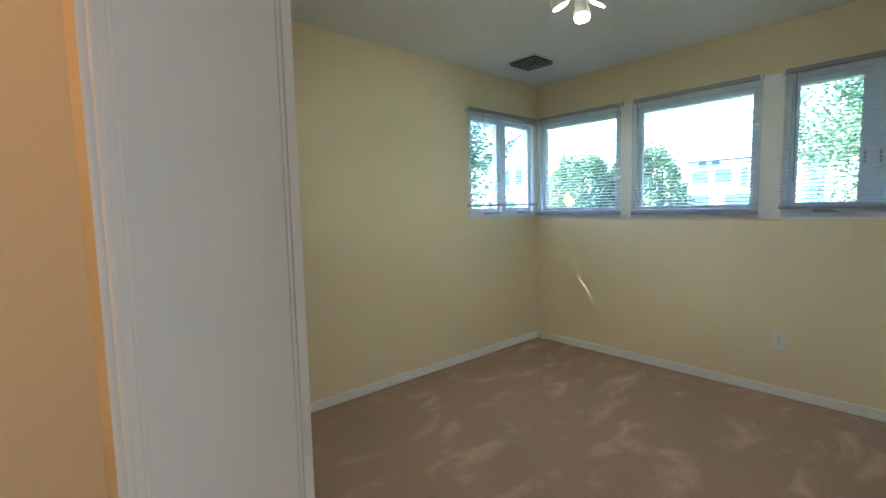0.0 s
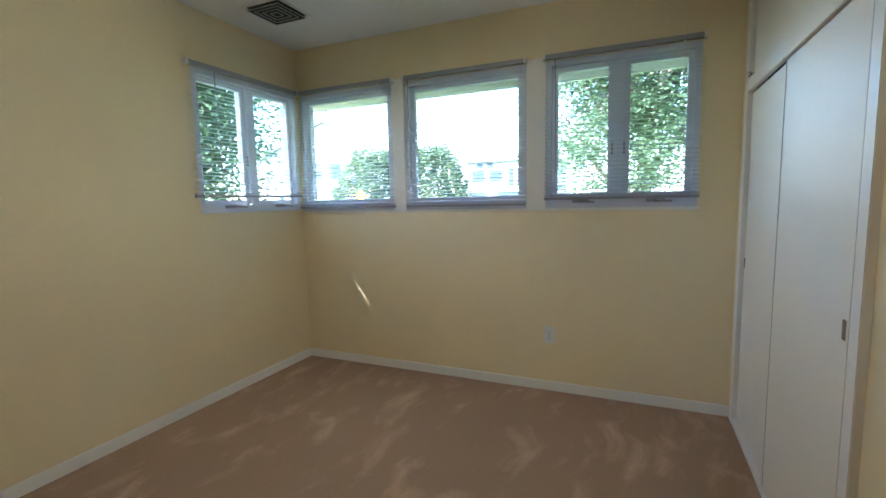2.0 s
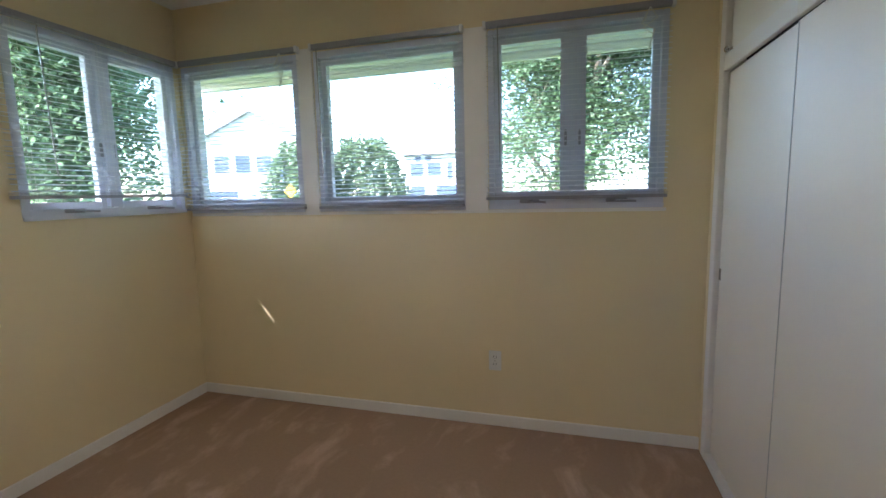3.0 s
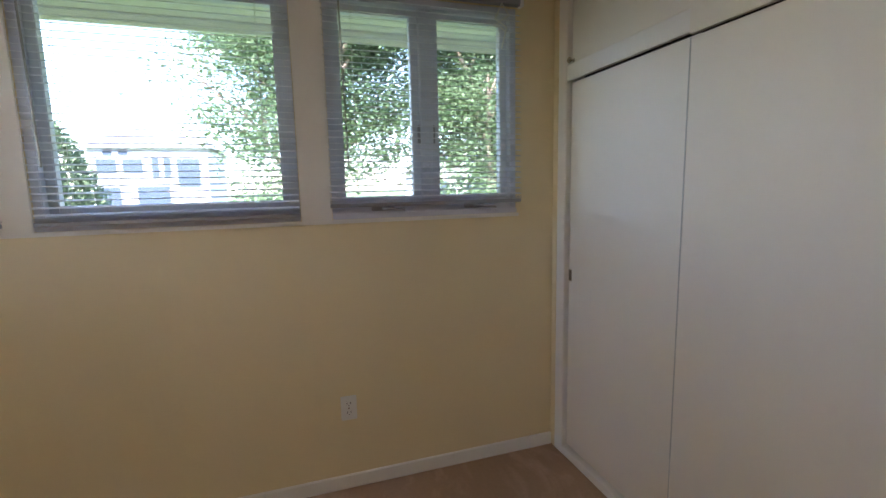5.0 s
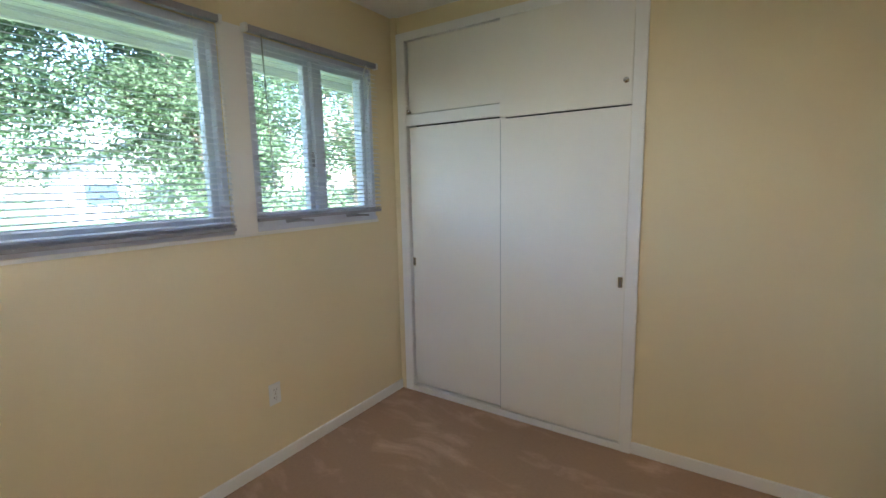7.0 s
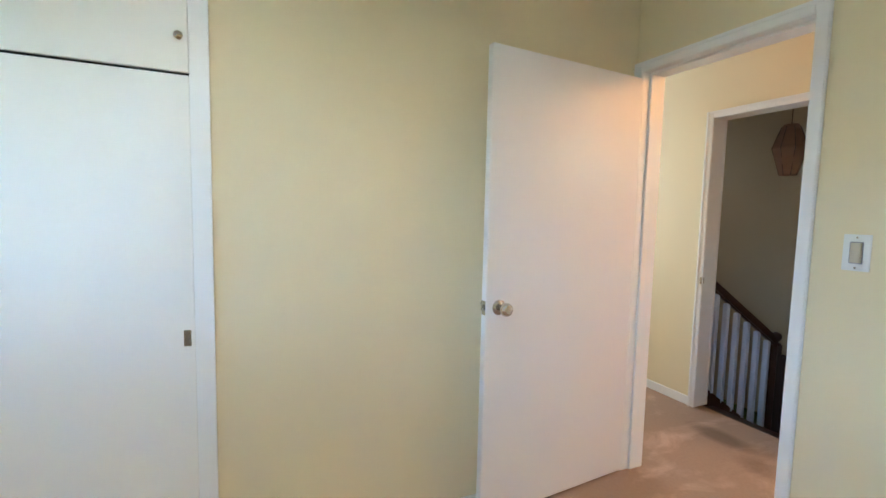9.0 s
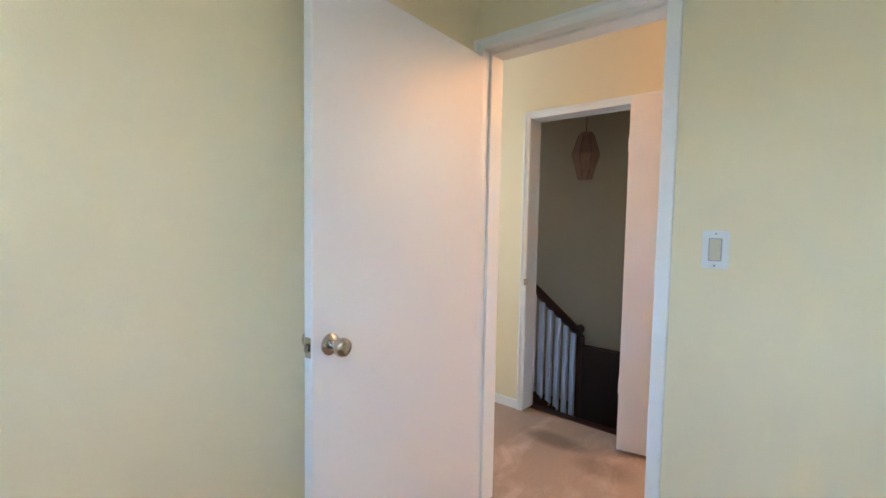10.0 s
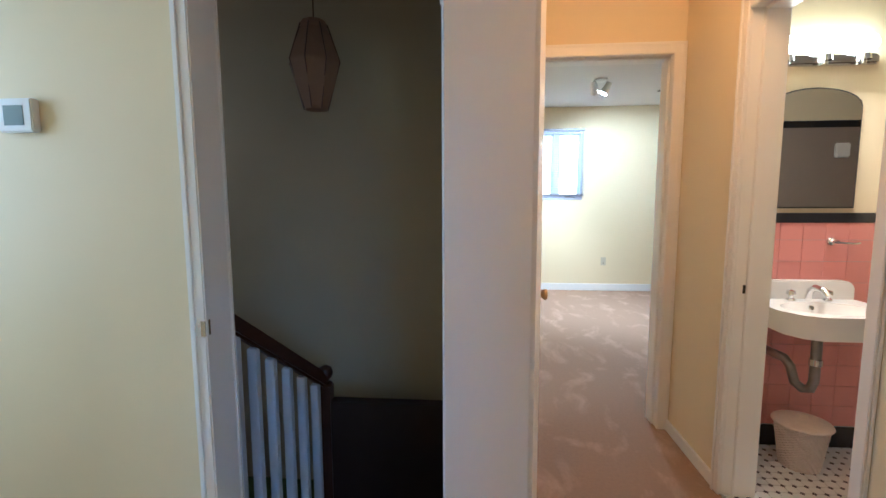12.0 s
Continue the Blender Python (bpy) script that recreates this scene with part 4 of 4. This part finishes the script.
def arch(w, z0, z1, rise):
    pts = [(-w, z0), (w, z0), (w, z1 - rise)]
    for k in range(1, 12):
        a = math.pi * k / 12
        pts.append((w * math.cos(a) * (1 if abs(math.cos(a)) < 0.9 else 1.0), z1 - rise + rise * math.sin(a)))
    pts.append((-w, z1 - rise))
    return pts


bm = bmesh.new()
prism(bm, arch(0.215, 1.245, 1.827, 0.09), 0.010, Matrix.Translation((1.005, YBS + 0.001, 0)))
part("mirror_frame", bm, mat("mirror_edge", (0.05, 0.05, 0.05), 0.3), mir)
bm = bmesh.new()
prism(bm, arch(0.208, 1.252, 1.820, 0.087), 0.003, Matrix.Translation((1.005, YBS + 0.011, 0)))
part("mirror_glass", bm, M_MIRROR, mir, "mirror glass")

bar = thing("vanity_light", (1.05, YBS, 1.96), "polished vanity light bar with three lit globe bulbs", "wall light")
bm = bmesh.new()
bx(bm, 0.75, YBS, 1.925, 1.38, YBS + 0.035, 1.975)
part("bar", bm, M_CHROME, bar, "polished metal back bar", bevel=0.01)
M_GLOBE = mat("lit_globe", (1, 0.9, 0.7), 0.3, emit=(1.0, 0.82, 0.52), power=1.1)
for k in range(3):
    x = 0.83 + 0.17 * k
    bm = bmesh.new()
    lathe(bm, [(0.024, 0.0), (0.020, 0.03), (0.016, 0.032)], 20, Matrix.Translation((x, YBS + 0.05, 1.94)))
    lathe(bm, [(0.012, -0.02), (0.012, 0.02)], 12, Matrix.Translation((x, YBS + 0.04, 1.945)))
    part("socket", bm, M_CHROME, bar, smooth=True)
    bm = bmesh.new()
    bmesh.ops.create_uvsphere(bm, u_segments=20, v_segments=12, radius=0.046, matrix=Matrix.Translation((x, YBS + 0.05, 2.012)))
    part("globe", bm, M_GLOBE, bar, "lit globe bulb", smooth=True)
lamp("vanity_lamp", "AREA", (1.03, YBS + 0.22, 2.02), 1.0, (1.0, 0.72, 0.46), 0.4, (1.03, YBS + 1.0, 1.2))

hold = thing("soap_holder", (0.55, YBS, 1.07), "small chrome wall holder on the pink tile", "bathroom fixture")
bm = bmesh.new()
lathe(bm, [(0.022, 0), (0.018, 0.01), (0.008, 0.014), (0.008, 0.05)], 16, Matrix.Translation((0.60, YBS + 0.008, 1.055)) @ Matrix.Rotation(radians(-90), 4, "X"))
tube(bm, [(0.62, YBS + 0.055, 1.055), (0.52, YBS + 0.058, 1.048), (0.50, YBS + 0.055, 1.052)], 0.006)
part("arm", bm, M_CHROME, hold, smooth=True)
hold.location += Vector((0.28, 0, 0.025))

shower = thing("shower_surround", (-0.8, YH - 0.12, 0), "grey-brown tiled shower recess with a black tile border", "shower", kind="structure")
boxes("panel", [(-0.89, YH - 0.13, 0.0, 0.6, YH - 0.12, 1.93)], mat("grey_brown_tile", (0.30, 0.24, 0.20), 0.3), shower)
boxes("border_tile", [(-0.95, YH - 0.14, 0.0, -0.89, YH - 0.12, 1.99)], M_BLACK, shower)
boxes("border_tile", [(-0.89, YH - 0.14, 1.93, 0.6, YH - 0.12, 1.99)], M_BLACK, shower)
boxes("soap_niche", [(-0.66, YH - 0.17, 1.66, -0.54, YH - 0.13, 1.79)], M_PORC, shower, bevel=0.01)

# ---- outside ----
M_GRASS = mat("lawn", (0.07, 0.11, 0.03), 0.9, vary=0.3, scale=0.8)
M_ROAD = mat("asphalt", (0.10, 0.10, 0.10), 0.9, vary=0.1)
M_LEAF = mat("leaf", (0.12, 0.19, 0.10), 0.6, vary=0.5, scale=0.9)
M_LEAF_B = mat("leaf_dark", (0.10, 0.15, 0.08), 0.6, vary=0.45, scale=1.2)
for lm in (M_LEAF, M_LEAF_B):
    lt = lm.node_tree
    pb, out = lt.nodes["Principled BSDF"], lt.nodes["Material Output"]
    trans, both = lt.nodes.new("ShaderNodeBsdfTranslucent"), lt.nodes.new("ShaderNodeMixShader")
    lt.links.new(pb.inputs["Base Color"].links[0].from_socket, trans.inputs[0])
    both.inputs[0].default_value = 0.5
    lt.links.new(pb.outputs[0], both.inputs[1])
    lt.links.new(trans.outputs[0], both.inputs[2])
    lt.links.new(both.outputs[0], out.inputs[0])
M_BARK = mat("bark", (0.22, 0.17, 0.14), 0.9, vary=0.3, scale=3, stretch=(1, 1, 0.3))
M_SIDING = mat("white_siding", (0.50, 0.52, 0.55), 0.6, vary=0.04)
M_ROOF = mat("grey_shingle", (0.22, 0.22, 0.24), 0.85, vary=0.15, scale=4)
M_HWIN = mat("dark_house_glass", (0.05, 0.07, 0.11), 0.45, spec=0.15)
M_SOFFIT = mat("white_soffit_board", (0.78, 0.78, 0.76), 0.6, vary=0.03)
GZ = -0.35
tagged(boxes("ground", [(-400, -400, GZ - 0.2, 400, 400, GZ)], M_GRASS, kind="structure"), "green lawn that reaches the horizon")
tagged(boxes("road", [(-200, 11, GZ, 200, 19, GZ + 0.01)], M_ROAD, kind="structure"), "grey asphalt street in front of the house")

EW = -0.74
eave = thing("eave", (1.5, 0.5, 2.3), "white boarded roof overhang outside the windows, with an added unseen west side that trims the sun", "roof", kind="structure")
for k in range(8):
    boxes("soffit_board", [(EW, 0.165 + 0.1 * k, 2.30, XE + 2.2, 0.258 + 0.1 * k, 2.315)], M_SOFFIT, eave)
boxes("fascia", [(EW, 0.97, 2.24, XE + 2.2, 1.0, 2.42)], M_SOFFIT, eave)
# Unseen west fascia and soffit, added so only a thin sun streak enters.
boxes("fascia", [(EW - 0.03, -3.6, 2.298, EW, 1.0, 2.90)], M_SOFFIT, eave)
for k in range(4):
    boxes("soffit_board", [(EW + 0.145 * k, -3.6, 2.31, EW + 0.14 + 0.145 * k, 0.16, 2.325)], M_SOFFIT, eave)
bm = bmesh.new()
lathe(bm, [(0.03, 0), (0.03, -0.006), (0.01, -0.012)], 16, Matrix.Translation((1.62, 0.55, 2.30)))
part("soffit_vent", bm, M_VENT, eave, "small round soffit vent")
tagged(boxes("roof", [(-0.76, -12.0, 2.80, 6.5, 1.02, 2.9)], M_ROOF, kind="structure"), "grey shingle roof of the house")
tagged(boxes("wall_outside", [(5.12, -12, GZ, 5.3, 0.16, 2.7), (-3.3, -12, GZ, 5.3, YB2F - 0.3, 0.0)], M_SIDING, kind="structure"), "white outer house walls")


def tree(name, x, y, height, crown, leaves, material, label, seed, lean=0.0, trunk_r=0.14, leaf_size=0.056, fork=True, low=0.25):
    rnd = random.Random(seed)
    e = thing(name, (x, y, GZ), label, "tree")
    bm = bmesh.new()

    def limb(p, d, r, length, depth):
        pts = [p]
        q = Vector(p)
        dd = Vector(d)
        for _ in range(5):
            dd = (dd + Vector((rnd.uniform(-0.16, 0.16), rnd.uniform(-0.16, 0.16), rnd.uniform(-0.02, 0.12)))).normalized()
            q = q + dd * length / 5
            pts.append(q.copy())
        rings = []
        for i, c in enumerate(pts):
            rr = r * (1 - 0.6 * i / 5)
            u = dd.orthogonal().normalized()
            w = dd.cross(u)
            rings.append([bm.verts.new(Vector(c) + (u * math.cos(k * math.pi / 4) + w * math.sin(k * math.pi / 4)) * rr) for k in range(8)])
        for a, b in zip(rings, rings[1:]):
            for k in range(8):
                bm.faces.new((a[k], a[(k + 1) % 8], b[(k + 1) % 8], b[k]))
        tips.append(pts[-1])
        if depth:
            for k in range(3):
                st = pts[2 + k] if k < 3 else pts[-1]
                a = rnd.uniform(0, 2 * math.pi)
                nd = (dd * 0.7 + Vector((math.cos(a), math.sin(a), 0.35)) * 0.8).normalized()
                limb(st, nd, r * 0.5, length * 0.62, depth - 1)

    tips = []
    limb((x, y, GZ), (lean, 0, 1), trunk_r, height * 0.55, 3)
    part("trunk", bm, M_BARK, e, smooth=True)
    verts, faces = [], []
    cx, cy, cz = x + lean * height * 0.4, y, GZ + height * (low + 1) / 2
    clumps = [(cx + rnd.gauss(0, 0.42) * crown, cy + rnd.gauss(0, 0.42) * crown, cz + rnd.gauss(0, 0.36) * height * (1 - low) * 0.8, rnd.uniform(0.25, 0.7)) for _ in range(80)]
    clumps += [(t.x, t.y, t.z, rnd.uniform(0.3, 0.6)) for t in tips[-24:]]
    for _ in range(leaves):
        c = rnd.choice(clumps)
        p = Vector((c[0] + rnd.gauss(0, 1) * c[3], c[1] + rnd.gauss(0, 1) * c[3], c[2] + rnd.gauss(0, 0.7) * c[3]))
        if p.z < GZ + height * low * 0.8 or p.y < 1.3 and p.x > -1.3:
            continue
        s = leaf_size * rnd.uniform(0.6, 1.3)
        u = Vector((rnd.gauss(0, 1), rnd.gauss(0, 1), rnd.gauss(0, 0.5))).normalized()
        w = u.orthogonal().normalized()
        w = (w * math.cos(s * 70) + u.cross(w) * math.sin(s * 70))
        k = len(verts)
        verts += [p - u * s, p + w * s * 0.5, p + u * s, p - w * s * 0.5]
        faces += [(k, k + 1, k + 2), (k, k + 2, k + 3)]
    me = bpy.data.meshes.new("crown")
    me.from_pydata([tuple(v) for v in verts], [], faces)
    me.materials.append(material)
    cr = new("crown", me)
    cr.parent = e
    cr.location = -e.location
    return e


tree("street_tree", 2.45, 10.8, 9.0, 2.5, 60000, M_LEAF, "leafy street tree with a thick grey leaning trunk", 3, 0.19, 0.26, low=0.26)
tree("street_tree", 2.0, 10.5, 8.0, 2.1, 50000, M_LEAF, "slender leafy street tree with pale dappled bark", 5, -0.06, 0.13, low=0.22)
tree("street_tree", 7.0, 9.5, 8.5, 2.8, 90000, M_LEAF, "broad leafy street tree", 6, -0.04, 0.18, low=0.04)
tree("street_tree", 12.0, 9.0, 8.5, 3.2, 60000, M_LEAF_B, "tall leafy street tree further along the street", 11, 0, 0.2, low=0.04)
tree("street_tree", 9.6, 12.8, 7.5, 2.6, 60000, M_LEAF, "rounded leafy street tree across the road", 31, 0.02, 0.15, low=0.04)
tree("garden_tree", -5.2, 2.6, 6.5, 1.5, 60000, M_LEAF, "leafy garden tree close to the corner window", 8, 0.05, 0.10, low=0.15)
tree("garden_tree", -8.0, 3.4, 7.5, 2.0, 50000, M_LEAF, "tall leafy garden tree outside the west window", 9, 0.0, 0.14, low=0.12)
tree("garden_tree", 1.6, -15.5, 6.5, 2.2, 12000, M_LEAF, "leafy tree behind the house", 12, 0, 0.14, low=0.1)
# Out of view: added to break the sun streak into dapples.
tree("garden_tree", -4.2, -4.9, 8.5, 1.9, 15000, M_LEAF, "unseen leafy tree added south-west of the house to dapple the sun", 21, 0.0, 0.13, low=0.35)


def bush(x, y, r, h, n, label, seed):
    rnd = random.Random(seed)
    e = thing("bush", (x, y, GZ), label, "bush")
    verts, faces = [], []
    for _ in range(n):
        a, b = rnd.uniform(0, 2 * math.pi), rnd.uniform(0, 1)
        lump = 1 + 0.16 * math.sin(3 * a + seed) + 0.12 * math.sin(7 * a + 5 * b)
        rad = r * lump * math.sqrt(1 - b * b * 0.85) * rnd.uniform(0.78, 1.03)
        p = Vector((x + rad * math.cos(a), y + rad * math.sin(a), GZ + h * b * rnd.uniform(0.9, 1.08)))
        s = rnd.uniform(0.05, 0.11)
        u = Vector((rnd.gauss(0, 1), rnd.gauss(0, 1), rnd.gauss(0, 1))).normalized()
        w = u.orthogonal().normalized()
        k = len(verts)
        verts += [p - u * s, p + w * s * 0.6, p + u * s, p - w * s * 0.6]
        faces += [(k, k + 1, k + 2), (k, k + 2, k + 3)]
    me = bpy.data.meshes.new("foliage")
    me.from_pydata([tuple(v) for v in verts], [], faces)
    me.materials.append(M_LEAF_B)
    f = new("foliage", me)
    f.parent = e
    f.location = -e.location
    bm = bmesh.new()
    lathe(bm, [(0.08, GZ), (0.05, GZ + h * 0.7), (0.02, GZ + h * 0.85)], 8, Matrix.Translation((x, y, 0)))
    part("stem", bm, M_BARK, e)
    return e


bush(-5.9, 15.2, 1.75, 3.9, 9000, "big rounded dark green shrub across the yard", 2)
bush(-7.9, 13.6, 1.7, 3.6, 8000, "rounded dark green shrub beside the street", 4)


def house(name, x, y, w, d, h, roof_h, label, wins, turn=0, gable=True):
    e = thing(name, (x, y, GZ), label, "house")
    o = Matrix.Translation((x, y, GZ)) @ Matrix.Rotation(radians(turn), 4, "Z")
    bm = bmesh.new()
    bx(bm, 0, 0, 0, w, d, h, o)
    part("wall", bm, M_SIDING, e)
    bm = bmesh.new()
    if gable:
        prism(bm, [(0, h), (w, h), (w / 2, h + roof_h)], d, o)
        part("gable", bm, M_SIDING, e)
        bm = bmesh.new()
        for s in (0, 1):
            a = [(-0.4, h - 0.3), (w / 2, h + roof_h + 0.02), (w / 2, h + roof_h + 0.2), (-0.4, h - 0.1)]
            if s:
                a = [(w - p, q) for p, q in a]
            prism(bm, a, d + 0.8, o @ Matrix.Translation((0, -0.4, 0)))
        part("roof", bm, M_ROOF, e)
    else:
        lo = [(-0.4, -0.4), (w + 0.4, -0.4), (w + 0.4, d + 0.4), (-0.4, d + 0.4)]
        a = [bm.verts.new(o @ Vector((p, q, h))) for p, q in lo]
        b = [bm.verts.new(o @ Vector((p, q, h + roof_h))) for p, q in ((w * 0.3, d / 2), (w * 0.7, d / 2))]
        bm.faces.new(a)
        bm.faces.new((a[0], a[1], b[1], b[0]))
        bm.faces.new((a[2], a[3], b[0], b[1]))
        bm.faces.new((a[1], a[2], b[1]))
        bm.faces.new((a[3], a[0], b[0]))
        part("roof", bm, M_ROOF, e)
    for wx, wz, ww, wh in wins:
        bm = bmesh.new()
        bx(bm, wx - 0.08, -0.06, wz - 0.08, wx + ww + 0.08, 0, wz + wh + 0.08, o)
        f = part("window", bm, M_SIDING, e)
        bm = bmesh.new()
        bx(bm, wx, -0.08, wz, wx + ww, -0.061, wz + wh, o)
        part("pane", bm, M_HWIN, f)
    return e


house("house", -26, 26, 10, 9, 5.6, 2.6, "white two-storey house with a wide gable across the street", [(2, 3.6, 1.1, 1.3), (3.6, 3.6, 1.1, 1.3), (5.2, 3.6, 1.1, 1.3), (1, 0.9, 2.6, 1.3), (6, 0.9, 2.0, 1.3), (6.9, 3.1, 1.6, 1.4), (8.7, 0.6, 1.0, 2.0)], 20)
house("house", -12.6, 38, 8, 9, 5.2, 2.4, "white two-storey house with a hipped roof behind the shrub", [(0.5, 3.3, 1.3, 1.1), (2.2, 3.3, 1.3, 1.1), (4.1, 2.9, 0.5, 1.6), (4.9, 2.9, 0.5, 1.6), (0.5, 1.0, 1.4, 1.3), (3.0, 1.0, 2.2, 1.3), (1.0, 4.6, 0.6, 0.5), (2.0, 4.6, 0.6, 0.5), (5.8, 2.2, 1.6, 2.2)], 0, gable=False)
house("house", 10, 30, 10, 9, 3.2, 2.2, "low pale house beyond the street trees", [(1, 1, 1.6, 1.2), (4, 1, 1.6, 1.2), (7, 1, 1.6, 1.2)], -10)
sign = thing("street_sign", (-6.5, 10.6, GZ), "yellow diamond warning sign on a post", "road sign")
bm = bmesh.new()
bx(bm, -0.16, -0.01, -0.16, 0.16, 0.01, 0.16, Matrix.Translation((-6.5, 10.6, 1.5)) @ Matrix.Rotation(radians(45), 4, "Y"))
part("plate", bm, mat("sign_yellow", (0.75, 0.40, 0.02), 0.5), sign)
bm = bmesh.new()
lathe(bm, [(0.03, GZ), (0.03, 1.6)], 8, Matrix.Translation((-6.5, 10.63, 0)))
part("post", bm, M_RAILM, sign)

# ---- lamps of the hall ----
lamp("hall_lamp", "POINT", (1.95, -4.75, 2.30), 0.92, (1.0, 0.42, 0.12), 0.15)
